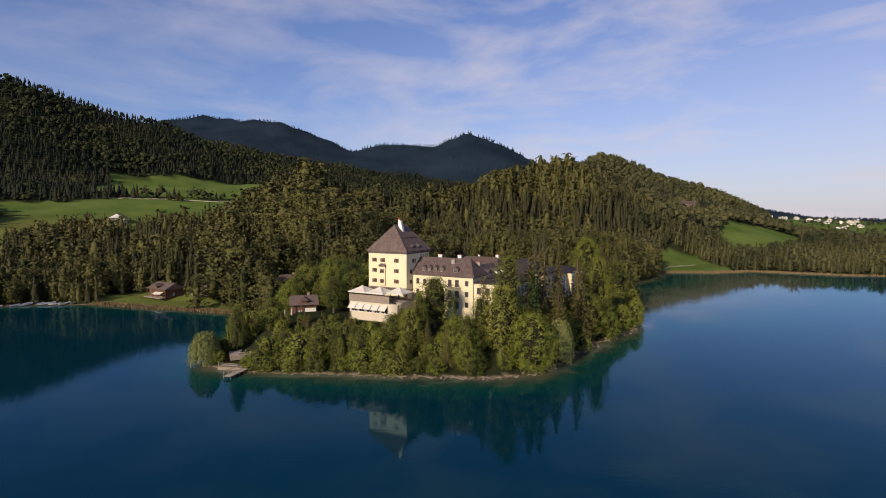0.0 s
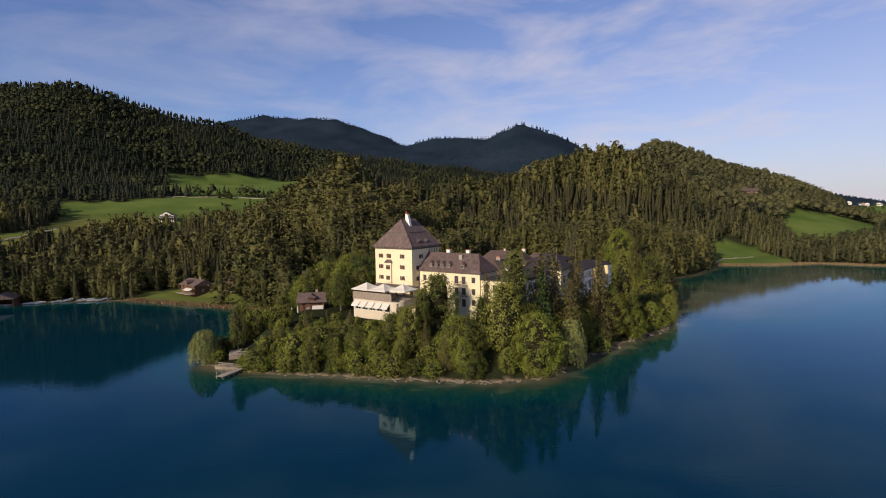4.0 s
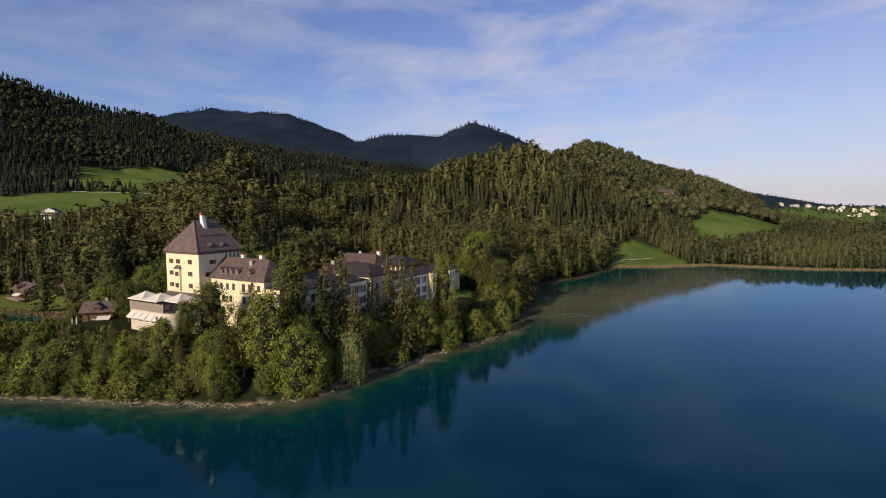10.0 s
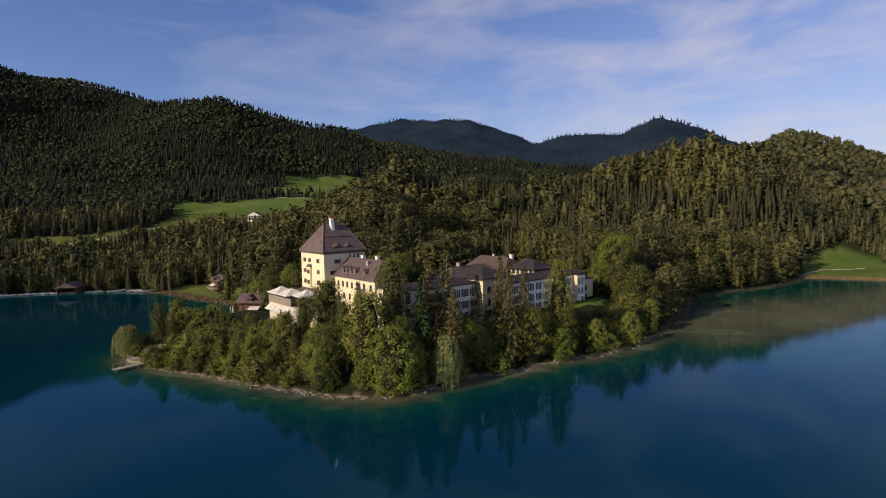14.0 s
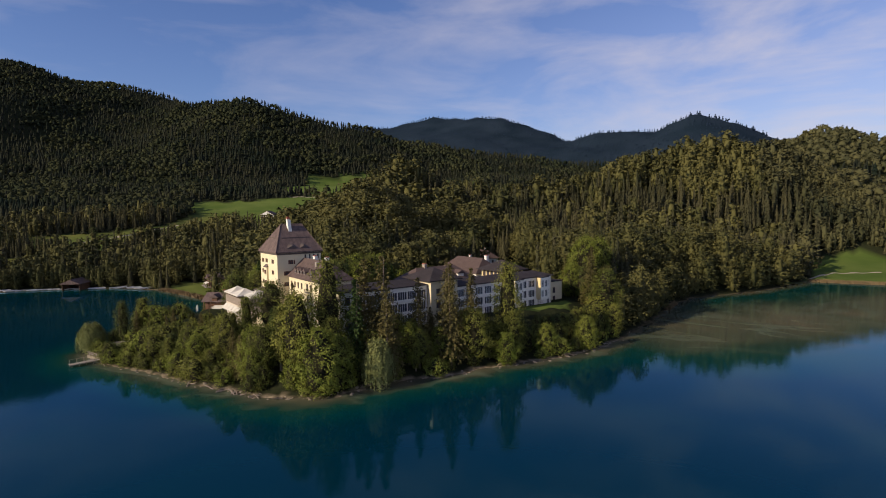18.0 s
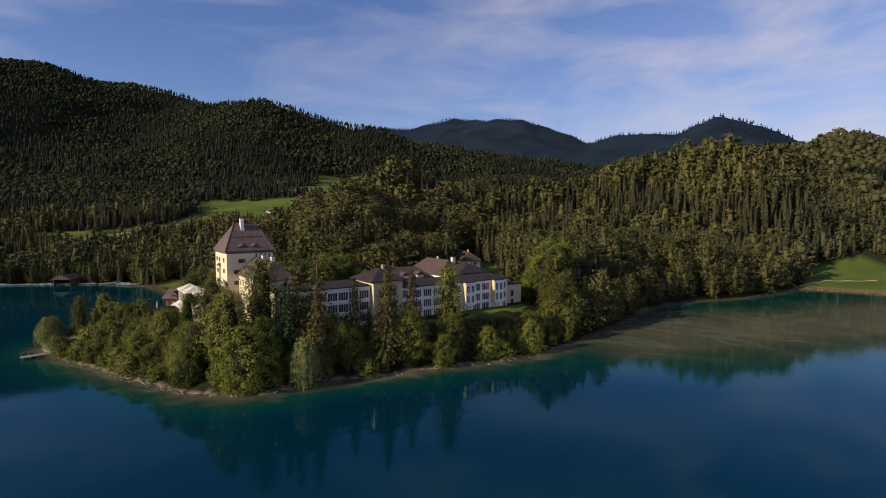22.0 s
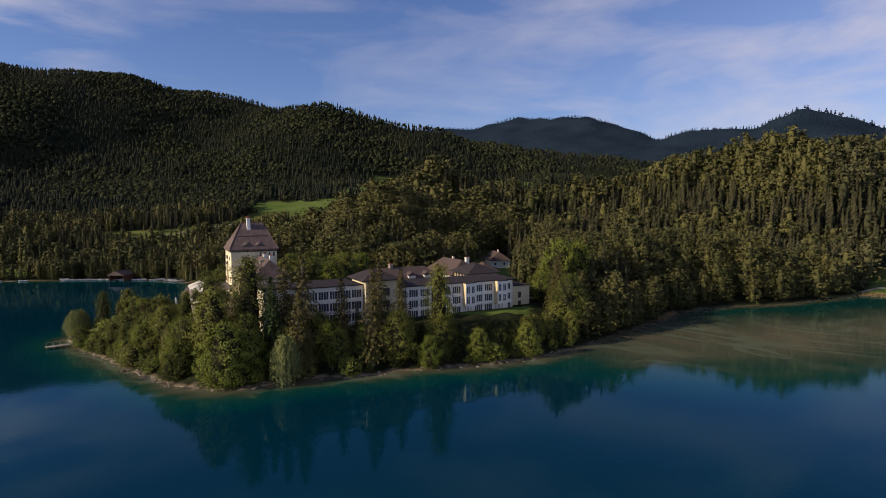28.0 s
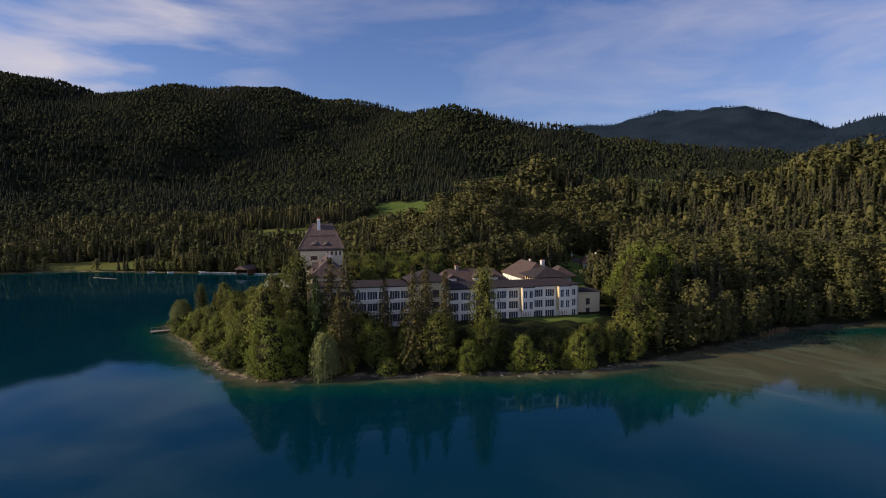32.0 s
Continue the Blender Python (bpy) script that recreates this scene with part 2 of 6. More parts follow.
def leafy(m, amount=0.2):
    """Lets light shine through leaves."""
    t = m.node_tree
    p = t.nodes["Principled BSDF"]
    tr = t.nodes.new("ShaderNodeBsdfTranslucent")
    t.links.new(p.inputs["Base Color"].links[0].from_socket, tr.inputs["Color"])
    mx = t.nodes.new("ShaderNodeMixShader")
    mx.inputs[0].default_value = amount
    t.links.new(p.outputs[0], mx.inputs[1])
    t.links.new(tr.outputs[0], mx.inputs[2])
    t.links.new(mx.outputs[0], t.nodes["Material Output"].inputs["Surface"])


for _m in (M_LEAF, M_LEAFB, M_LEAFD, M_WILLOW, M_LARCH):
    leafy(_m, 0.06)
leafy(M_FBRO, 0.06)

M_GLASS = bpy.data.materials.new("window_glass")
M_GLASS.use_nodes = True
_p = M_GLASS.node_tree.nodes["Principled BSDF"]
_p.inputs["Base Color"].default_value = (0.055, 0.058, 0.075, 1)
_p.inputs["Roughness"].default_value = 0.06

# ground: forest floor, haze-blue far slopes, grass, gravel, lake bed, by mesh attributes
M_GROUND = mat("ground", (0.014, 0.019, 0.009), (0.034, 0.036, 0.017), 0.02, 0.95, 0.05, 30, spec=0.03)


def layer(m, attr, c1, c2, scale):
    t = m.node_tree
    p = t.nodes["Principled BSDF"]
    src = p.inputs["Base Color"].links[0].from_socket
    at = t.nodes.new("ShaderNodeAttribute")
    at.attribute_name = attr
    co = t.nodes.new("ShaderNodeTexCoord")
    n = t.nodes.new("ShaderNodeTexNoise")
    n.inputs["Scale"].default_value, n.inputs["Detail"].default_value = scale, 6.0
    t.links.new(co.outputs["Object"], n.inputs["Vector"])
    mr = t.nodes.new("ShaderNodeMapRange")
    mr.inputs["From Min"].default_value, mr.inputs["From Max"].default_value = 0.33, 0.67
    t.links.new(n.outputs["Fac"], mr.inputs["Value"])
    c = t.nodes.new("ShaderNodeMixRGB")
    c.inputs[1].default_value, c.inputs[2].default_value = (*c1, 1), (*c2, 1)
    t.links.new(mr.outputs[0], c.inputs[0])
    mx = t.nodes.new("ShaderNodeMixRGB")
    t.links.new(at.outputs["Fac"], mx.inputs[0])
    t.links.new(src, mx.inputs[1])
    t.links.new(c.outputs[0], mx.inputs[2])
    t.links.new(mx.outputs[0], p.inputs["Base Color"])


# haze painted as bluish ground where attribute spruce is set
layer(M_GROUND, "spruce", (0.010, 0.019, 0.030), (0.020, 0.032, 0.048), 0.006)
layer(M_GROUND, "meadow", (0.070, 0.110, 0.022), (0.120, 0.156, 0.038), 0.03)
layer(M_GROUND, "hay", (0.120, 0.115, 0.030), (0.165, 0.145, 0.045), 0.03)
layer(M_GROUND, "shore", (0.10, 0.075, 0.048), (0.36, 0.28, 0.19), 0.7)

M_WATER = bpy.data.materials.new("lake_water")
M_WATER.use_nodes = True
_t = M_WATER.node_tree
_t.nodes.remove(_t.nodes["Principled BSDF"])
_body = _t.nodes.new("ShaderNodeBsdfDiffuse")
_gloss = _t.nodes.new("ShaderNodeBsdfGlossy")
_gloss.inputs["Roughness"].default_value = 0.03
_gloss.inputs["Color"].default_value = (0.50, 0.77, 1.0, 1)
_fr = _t.nodes.new("ShaderNodeFresnel")
_fr.inputs["IOR"].default_value = 1.25
_mix = _t.nodes.new("ShaderNodeMixShader")
_t.links.new(_fr.outputs[0], _mix.inputs[0])
_t.links.new(_body.outputs[0], _mix.inputs[1])
_t.links.new(_gloss.outputs[0], _mix.inputs[2])
_t.links.new(_mix.outputs[0], _t.nodes["Material Output"].inputs["Surface"])
_a = _t.nodes.new("ShaderNodeAttribute")
_a.attribute_name = "depth"
_r = _t.nodes.new("ShaderNodeValToRGB")
_e = _r.color_ramp.elements
_e[0].position, _e[0].color = 0.0, (0.130, 0.112, 0.070, 1)
_e[1].position, _e[1].color = 1.0, (0.0002, 0.022, 0.038, 1)
for _q, _c in ((0.12, (0.082, 0.083, 0.052, 1)), (0.24, (0.038, 0.056, 0.036, 1)), (0.38, (0.006, 0.044, 0.034, 1)), (0.62, (0.0005, 0.036, 0.040, 1))):
    _k = _e.new(_q)
    _k.color = _c
_nz = _t.nodes.new("ShaderNodeTexNoise")
_co = _t.nodes.new("ShaderNodeTexCoord")
_nz.inputs["Scale"].default_value, _nz.inputs["Detail"].default_value, _nz.inputs["Distortion"].default_value = 0.028, 5.0, 1.6
_t.links.new(_co.outputs["Object"], _nz.inputs["Vector"])
_m = _t.nodes.new("ShaderNodeMath")
_m.operation = "MULTIPLY_ADD"
_m.inputs[1].default_value = 0.40
_t.links.new(_nz.outputs["Fac"], _m.inputs[0])
_s = _t.nodes.new("ShaderNodeMath")
_s.operation = "SUBTRACT"
_s.inputs[1].default_value = 0.20
_t.links.new(_a.outputs["Fac"], _s.inputs[0])
_t.links.new(_s.outputs[0], _m.inputs[2])
_t.links.new(_m.outputs[0], _r.inputs[0])
# milky streaks of stirred silt in the shallows
_sk = _t.nodes.new("ShaderNodeTexNoise")
_sk.inputs["Scale"].default_value, _sk.inputs["Detail"].default_value, _sk.inputs["Distortion"].default_value = 0.021, 3.0, 2.2
_sm = _t.nodes.new("ShaderNodeMapping")
_sm.inputs["Rotation"].default_value, _sm.inputs["Scale"].default_value = (0, 0, 0.6), (0.8, 1.35, 1.0)
_t.links.new(_co.outputs["Object"], _sm.inputs["Vector"])
_t.links.new(_sm.outputs[0], _sk.inputs["Vector"])
_sr = _t.nodes.new("ShaderNodeValToRGB")
_sr.color_ramp.elements[0].position, _sr.color_ramp.elements[0].color = 0.47, (0, 0, 0, 1)
_sr.color_ramp.elements[1].position, _sr.color_ramp.elements[1].color = 0.60, (0, 0, 0, 1)
_sq = _sr.color_ramp.elements.new(0.54)
_sq.color = (0.60, 0.60, 0.60, 1)
_t.links.new(_sk.outputs["Fac"], _sr.inputs[0])
_sd = _t.nodes.new("ShaderNodeMapRange")
_sd.inputs["From Min"].default_value, _sd.inputs["From Max"].default_value = 0.40, 0.12
_t.links.new(_a.outputs["Fac"], _sd.inputs["Value"])
_sx = _t.nodes.new("ShaderNodeMath")
_sx.operation = "MULTIPLY"
_t.links.new(_sr.outputs[0], _sx.inputs[0])
_t.links.new(_sd.outputs[0], _sx.inputs[1])
_mk = _t.nodes.new("ShaderNodeMixRGB")
_mk.inputs[2].default_value = (0.125, 0.150, 0.100, 1)
_t.links.new(_sx.outputs[0], _mk.inputs[0])
_t.links.new(_r.outputs[0], _mk.inputs[1])
_t.links.new(_mk.outputs[0], _body.inputs["Color"])
_w = _t.nodes.new("ShaderNodeTexNoise")
_w.inputs["Scale"].default_value, _w.inputs["Detail"].default_value = 0.55, 3.0
_mp = _t.nodes.new("ShaderNodeMapping")
_mp.inputs["Scale"].default_value = (1.0, 2.2, 1.0)
_t.links.new(_co.outputs["Object"], _mp.inputs["Vector"])
_t.links.new(_mp.outputs[0], _w.inputs["Vector"])
_b = _t.nodes.new("ShaderNodeBump")
_b.inputs["Strength"].default_value, _b.inputs["Distance"].default_value = 0.35, 0.022
_t.links.new(_w.outputs["Fac"], _b.inputs["Height"])
for _n in (_gloss, _fr):
    _t.links.new(_b.outputs[0], _n.inputs["Normal"])

# ---- the lie of the land ----
# shoreline, counter-clockwise round the land from the far right to the far left, then round the lake behind
SHORE = [(3000, -1500), (1200, -250), (700, 60), (420, 160), (301, 181), (253, 212), (215, 204), (186, 208), (176, 196), (150, 160),
         (124, 137), (113, 118), (106, 86), (101, 70), (94, 46), (88, 30), (76, 16), (63, 3), (54, -8), (46, -14),
         (40, -19), (37, -27), (32, -31.5), (22, -34.5), (9, -33), (-4, -31), (-17, -28.5), (-33, -25.5), (-44, -23), (-52, -18.5),
         (-56, -8), (-53, 15), (-52, 38), (-60, 58), (-79, 65), (-107, 77), (-137, 88), (-161, 88), (-189, 79), (-218, 58)]
SHORE += [(-267, 24), (-297, 2), (-315, -34), (-430, -200), (-700, -700), (-1500, -1500), (0, -2300)]
REF = (75.0, -140.0)


def polar(ref, az, dist, z):
    return (ref[0] + dist * math.sin(radians(az)), ref[1] + dist * math.cos(radians(az)), z)


def rise(ref, rows, trees=12.0, eye=40.0):
    """Ridge points from (azimuth, elevation, distance, half width) seen over the tree tops."""
    return [polar(ref, a, d, eye + d * math.tan(radians(e)) - trees) + (w,) for a, e, d, w in rows]


RIDGE_WEST = rise(REF, [(-118, 9, 2000, 1000), (-95, 11, 1700, 1000), (-84, 12, 1600, 1000), (-78, 12, 1500, 980), (-72, 10.9, 1500, 980), (-64, 12.3, 1450, 950),
                        (-57, 12.5, 1450, 950), (-51, 11.6, 1450, 900), (-44.5, 10.4, 1430, 800), (-38, 10.75, 1150, 520), (-30, 9.3, 1150, 420), (-26, 8.3, 1200, 430),
                        (-20, 7.1, 1250, 450), (-13, 5.9, 1300, 450), (-5, 4.8, 1350, 400), (3, 3.7, 1400, 400), (12, 2.5, 1400, 400)], 9.0)
RIDGE_MID = [(-125, 215, 10, 110), (-67, 245, 36, 120), (-13, 290, 35, 115), (38, 315, 36, 105), (85, 340, 52, 100), (118, 358, 66, 100), (175, 377, 69, 108), (232, 408, 50, 115), (285, 442, 34, 130), (345, 505, 32, 140)]
RIDGE_EAST = [(180, 650, 56, 260), (250, 672, 96, 280), (315, 680, 126, 300), (372, 690, 106, 300), (405, 697, 89, 300), (450, 700, 86, 300), (500, 701, 72, 280), (555, 700, 57, 220), (590, 698, 42, 160), (622, 694, 14, 130), (650, 690, 2, 110)]
RIDGE_MOUND = [(-85, 148, 12, 60), (-45, 150, 22, 65), (-24, 160, 10, 42)]
RIDGE_FAR = rise((0, -150), [(-34, 7.62, 3900, 1400), (-28, 8.42, 3900, 1400), (-23, 8.72, 3900, 1400), (-19.5, 9.42, 3800, 1400), (-17, 9.57, 3700, 1400), (-14.5, 9.52, 3600, 1400),
                             (-11.5, 9.02, 3500, 1400), (-8.5, 8.02, 3400, 1400), (-5.6, 6.92, 3300, 1300), (-2, 6.62, 3300, 1300)])
RIDGE_PEAK = rise((0, -150), [(-4.5, 6.98, 2600, 800), (-1.5, 7.70, 2600, 800), (1.5, 7.75, 2600, 800), (3.7, 7.45, 2600, 800), (5.4, 8.35, 2600, 800), (7.0, 9.25, 2600, 800), (8.6, 8.70, 2600, 800),
                              (10.2, 7.98, 2600, 800), (13.3, 6.28, 2600, 800), (17, 4.58, 2600, 800), (22, 3.18, 2600, 800)])
RIDGE_VILLAGE = rise((0, -150), [(27, 1.4, 2500, 700), (31, 1.3, 2500, 700), (35.5, 0.8, 2300, 700), (39, 0.1, 2300, 700), (44, 0.0, 2300, 700), (52, 0.3, 2400, 700), (65, 0.8, 2600, 700)], 10)


def smooth(a, b, x):
    u = np.clip((x - a) / (b - a), 0, 1)
    return u * u * (3 - 2 * u)


def seg_dist(x, y, pts):
    """Distance to a polyline, and the values carried along it, blended between near stretches."""
    best = np.full(x.shape, 1e9)
    val = [np.zeros(x.shape) for _ in pts[0][2:]]
    total = np.zeros(x.shape)
    for p, q in zip(pts, pts[1:]):
        dx, dy = q[0] - p[0], q[1] - p[1]
        u = np.clip(((x - p[0]) * dx + (y - p[1]) * dy) / (dx * dx + dy * dy), 0, 1)
        d = np.hypot(x - p[0] - u * dx, y - p[1] - u * dy)
        best = np.minimum(best, d)
        if val:
            wt = (d / 100 + 0.02) ** -5.0
            total = total + wt
            for k in range(len(val)):
                val[k] = val[k] + wt * (p[2 + k] + u * (q[2 + k] - p[2 + k]))
    return best, [v / total for v in val]


def inside(x, y, poly):
    odd = np.zeros(x.shape, bool)
    for (ax, ay), (bx, by) in zip(poly, poly[1:] + poly[:1]):
        if ay != by:
            odd ^= ((ay > y) != (by > y)) & (x < (bx - ax) * (y - ay) / (by - ay) + ax)
    return odd


def wave(x, y, size, seed):
    """Cheap smooth noise from sines, about -1 to 1."""
    r = random.Random(seed)
    s = np.zeros(x.shape)
    for k in range(6):
        a, f, ph = r.uniform(0, 6.28), r.uniform(0.6, 1.7) / size * 6.28, r.uniform(0, 6.28)
        s = s + np.sin((x * math.cos(a) + y * math.sin(a)) * f + ph)
    return s / 3.0


def shore_dist(x, y):
    """Metres inland (positive) or out on the lake (negative)."""
    x, y = np.asarray(x, float), np.asarray(y, float)
    wx, wy = x + 1.1 * wave(x, y, 9, 3), y + 1.1 * wave(x, y, 9, 4)
    d, _ = seg_dist(wx, wy, SHORE + SHORE[:1])
    return np.where(inside(wx, wy, SHORE), -d, d)


def ridge(x, y, pts, power):
    """A hill range: ridge points (x, y, height, half width)."""
    d, (z, w) = seg_dist(x, y, pts)
    return z * np.clip(1 - d / w, 0, 1) ** power


def z_open(x, y):
    """Less relief on the west meadow."""
    return 1 - np.exp(-(((x + 260) / 150) ** 2 + ((y - 420) / 260) ** 2))


def height(x, y):
    x, y = np.asarray(x, float), np.asarray(y, float)
    d = shore_dist(x, y)
    left = np.maximum(smooth(-70, -115, x) * smooth(-100, 40, y), smooth(-30, -80, x) * smooth(35, 72, y))
    right = smooth(120, 190, x)
    plateau = 0.35 + 8.9 * smooth(2, 22, d)
    west = 0.35 + 1.6 * smooth(2, 30, d) + 0.172 * np.clip(d - 45, 0, 420) + 0.05 * np.clip(d - 465, 0, 600)
    east = 0.35 + 1.2 * smooth(2, 20, d) + 0.105 * np.clip(d - 45, 0, 320) * (1 - 0.8 * smooth(360, 600, x))
    base = plateau * (1 - left) * (1 - right) + west * left + east * right * (1 - left)
    base = np.where(y < -250, 0.35 + 0.06 * np.clip(d, 0, 600), base)
    far = smooth(300, 900, np.hypot(x, y))
    rough = 1 + 0.02 * wave(x, y, 260, 7) * far
    rw = ridge(x, y, RIDGE_WEST, 1.1) * rough * smooth(0, 260, d)
    rf = ridge(x, y, RIDGE_FAR, 0.9) * (1 + 0.03 * wave(x, y, 500, 9))
    rp = ridge(x, y, RIDGE_PEAK, 0.9) * (1 + 0.02 * wave(x, y, 300, 10))
    re = ridge(x, y, RIDGE_EAST, 1.1) * smooth(0, 120, d)
    rv = ridge(x, y, RIDGE_VILLAGE, 0.8)
    rm = ridge(x, y, RIDGE_MID, 1.4) * (1 + 0.06 * wave(x, y, 60, 11))
    land = np.maximum.reduce([base + rm * smooth(0, 60, d) + ridge(x, y, RIDGE_MOUND, 1.2), rw, rf, rp, re + 0.3 * base, rv])
    land = land + 5.0 * wave(x, y, 150, 13) * far * smooth(100, 400, d) * (z_open(x, y))
    land = land + 0.25 * wave(x, y, 14, 12) * smooth(3, 12, d)
    bay = seg_dist(x, y, [(112, 70), (150, 92), (190, 120), (228, 165)])[0]
    shelf = 0.45 + 2.2 * smooth(4, 50, bay) + 12 * smooth(38, 100, bay)
    bed = -np.clip(np.minimum(-d * 0.38, shelf), 0, 14)
    edge = 0.35 * smooth(0, 2.0, d)
    return np.where(d > 0, np.maximum(edge, np.where(d < 2, edge, land)), bed - 0.02)


# the hotel's own frame: x along the tower's front, y back from it
HOTEL = Matrix.Rotation(math.atan2(-0.548, 0.836), 4, "Z")


def to_hotel(x, y):
    return 0.836 * x - 0.548 * y, 0.548 * x + 0.836 * y


MEADOWS = [[(-345, 470), (-392, 640), (-350, 690), (-304, 745), (-260, 800), (-180, 790), (-110, 620), (-95, 520), (-138, 447), (-215, 458), (-271, 447), (-307, 458)],
           [(-364, 345), (-368, 372), (-320, 380), (-312, 412), (-288, 434), (-215, 446), (-147, 434), (-120, 345), (-118, 268), (-140, 258), (-164, 262), (-184, 262), (-205, 262), (-229, 255), (-246, 225), (-250, 196), (-256, 170),
            (-270, 150), (-300, 136), (-335, 146), (-358, 165), (-332, 190), (-304, 226), (-300, 262), (-322, 300)],
           [(172, 192), (186, 228), (198, 256), (214, 286), (236, 303), (258, 303), (252, 278), (246, 254), (242, 230), (238, 208), (206, 196)],
           [(338, 390), (362, 424), (392, 438), (421, 420), (436, 396), (400, 352), (378, 312), (345, 294), (294, 292), (303, 330), (320, 366)],
           [(520, 590), (478, 470), (482, 410), (560, 390), (700, 450), (900, 520), (1100, 800), (1480, 1130), (1470, 1400), (1300, 1545), (1040, 1370), (640, 900), (570, 640)],
           [(-66, 68), (-80, 66), (-107, 78), (-142, 90), (-140, 106), (-110, 109), (-84, 105), (-76, 88)],
           [(-320, -20), (-285, 20), (-255, 45), (-250, 75), (-300, 70), (-340, 20)],
           [(-314, 96), (-286, 124), (-264, 116), (-248, 100), (-256, 80), (-285, 76)]]
HEDGE = [(-350, 400), (-320, 432), (-285, 445), (-250, 448)]
LAWN = [(31, 60), (35.5, 62), (37.5, 84), (31, 88)]


def open_land(x, y):
    """Where no wood grows: 1 on meadows, lawns and a cleared camera sight line."""
    m = np.zeros(np.shape(x), bool)
    wx, wy = x + 6 * wave(x, y, 60, 21), y + 6 * wave(x, y, 60, 22)
    for p in MEADOWS:
        m |= inside(wx, wy, p)
    m &= seg_dist(wx, wy, HEDGE)[0] > 5
    hx, hy = to_hotel(x, y)
    m |= inside(hx, hy, LAWN)
    m |= (hx > -30) & (hx < -2) & (hy > 56) & (hy < 140)
    # cleared to open the camera's view of the guest house
    m |= seg_dist(np.asarray(x, float), np.asarray(y, float), [(12, 170), (48, 104)])[0] < 14
    m |= np.hypot(x - 16, y - 162) < 22
    m |= np.hypot(x + 26, y - 172) < 13
    return m


def raw_mesh(name, verts, faces, material, attrs=()):
    """One mesh object from arrays; faces: rows of equal length. attrs: (name, values per vertex)."""
    me = bpy.data.meshes.new(name)
    verts, faces = np.asarray(verts, np.float32), np.asarray(faces, np.int32)
    k = faces.shape[1]
    me.vertices.add(len(verts))
    me.vertices.foreach_set("co", verts.ravel())
    me.loops.add(faces.size)
    me.loops.foreach_set("vertex_index", faces.ravel())
    me.polygons.add(len(faces))
    me.polygons.foreach_set("loop_start", np.arange(0, faces.size, k, dtype=np.int32))
    for an, av in attrs:
        at = me.attributes.new(an, "FLOAT", "POINT")
        at.data.foreach_set("value", np.asarray(av, np.float32))
    me.update(calc_edges=True)
    me.materials.append(material)
    return new(name, me)


def polar_sheet(cx, cy, radii, nang):
    a = np.linspace(0, 2 * math.pi, nang, endpoint=False)
    r = np.asarray(radii)
    x = (cx + r[:, None] * np.cos(a)[None]).ravel()
    y = (cy + r[:, None] * np.sin(a)[None]).ravel()
    i = np.arange(len(r) - 1)[:, None] * nang
    j = np.arange(nang)[None]
    j2 = (j + 1) % nang
    f = np.stack([i + j, i + nang + j, i + nang + j2, i + j2], -1).reshape(-1, 4)
    return x, y, f

# ---- ground and lake ----
rad = [0.2] + list(np.arange(2, 150, 1.9))
while rad[-1] < 6500:
    rad.append(rad[-1] * 1.026 + 0.5)
gx, gy, gf = polar_sheet(20, 10, rad, 540)
gz = height(gx, gy)
gd = shore_dist(gx, gy)
mead = open_land(gx, gy).astype(float)
hay = mead * np.clip(0.75 + 0.9 * wave(gx, gy, 120, 31), 0, 1) * smooth(-120, -260, gx) * smooth(360, 230, gy)
stone = (gd > -3) * smooth(1.5, 0.6, gd) * (1 - 0.75 * smooth(20, 60, gy) * (gx > 40))
shallow = smooth(-20, -1, gd) * 0.8
hay = np.maximum(hay, mead * (np.hypot(gx + 100, gy - 92) < 55) * 0.45)
# attribute spruce carries the haze tint of ground beyond 1500 m
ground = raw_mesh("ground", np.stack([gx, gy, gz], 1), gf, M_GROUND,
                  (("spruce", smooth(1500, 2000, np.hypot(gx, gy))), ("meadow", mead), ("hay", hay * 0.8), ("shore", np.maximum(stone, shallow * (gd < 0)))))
for pl in (ground,):
    pl.data.polygons.foreach_set("use_smooth", np.ones(len(pl.data.polygons), bool))
tagged(ground, "wooded hills, green meadows and stony lake shore", "ground", kind="structure")

wr = [0.2] + list(np.arange(4, 200, 2.5))
while wr[-1] < 7000:
    wr.append(wr[-1] * 1.06)
wx, wy, wf = polar_sheet(20, 10, wr, 360)
wd = shore_dist(wx, wy)
depth = np.clip(-height(wx, wy) / 6.5, 0, 1)
water = raw_mesh("water", np.stack([wx, wy, np.zeros(len(wx))], 1), wf, M_WATER, (("depth", depth),))
tagged(water, "calm deep blue lake water, teal in the shallows", "lake", kind="structure")

# ---- woods ----
def rows_of(prims):
    """Joins (verts, faces) pairs into one."""
    vs, fs, n = [], [], 0
    for v, f in prims:
        vs.append(v)
        fs.append(np.asarray(f) + n)
        n += len(v)
    return np.concatenate(vs), np.concatenate(fs)


def cards(rng, centres, size, facing, loose=0.55):
    """Leaves: one uneven triangle at each centre, facing roughly outwards from its clump."""
    n = len(centres)
    w = facing + rng.normal(size=(n, 3)) * loose
    w /= np.linalg.norm(w, axis=1)[:, None] + 1e-9
    a = np.cross(w, rng.normal(size=(n, 3)))
    a /= np.linalg.norm(a, axis=1)[:, None] + 1e-9
    b = np.cross(w, a)
    s = (size * rng.uniform(0.65, 1.3, n))[:, None]
    q = rng.uniform(0.55, 0.95, n)[:, None]
    v = np.stack([centres + a * s, centres - a * s * 0.5 + b * s * q, centres - a * s * 0.6 - b * s * q], 1).reshape(-1, 3)
    return v, np.arange(n * 3).reshape(-1, 3)


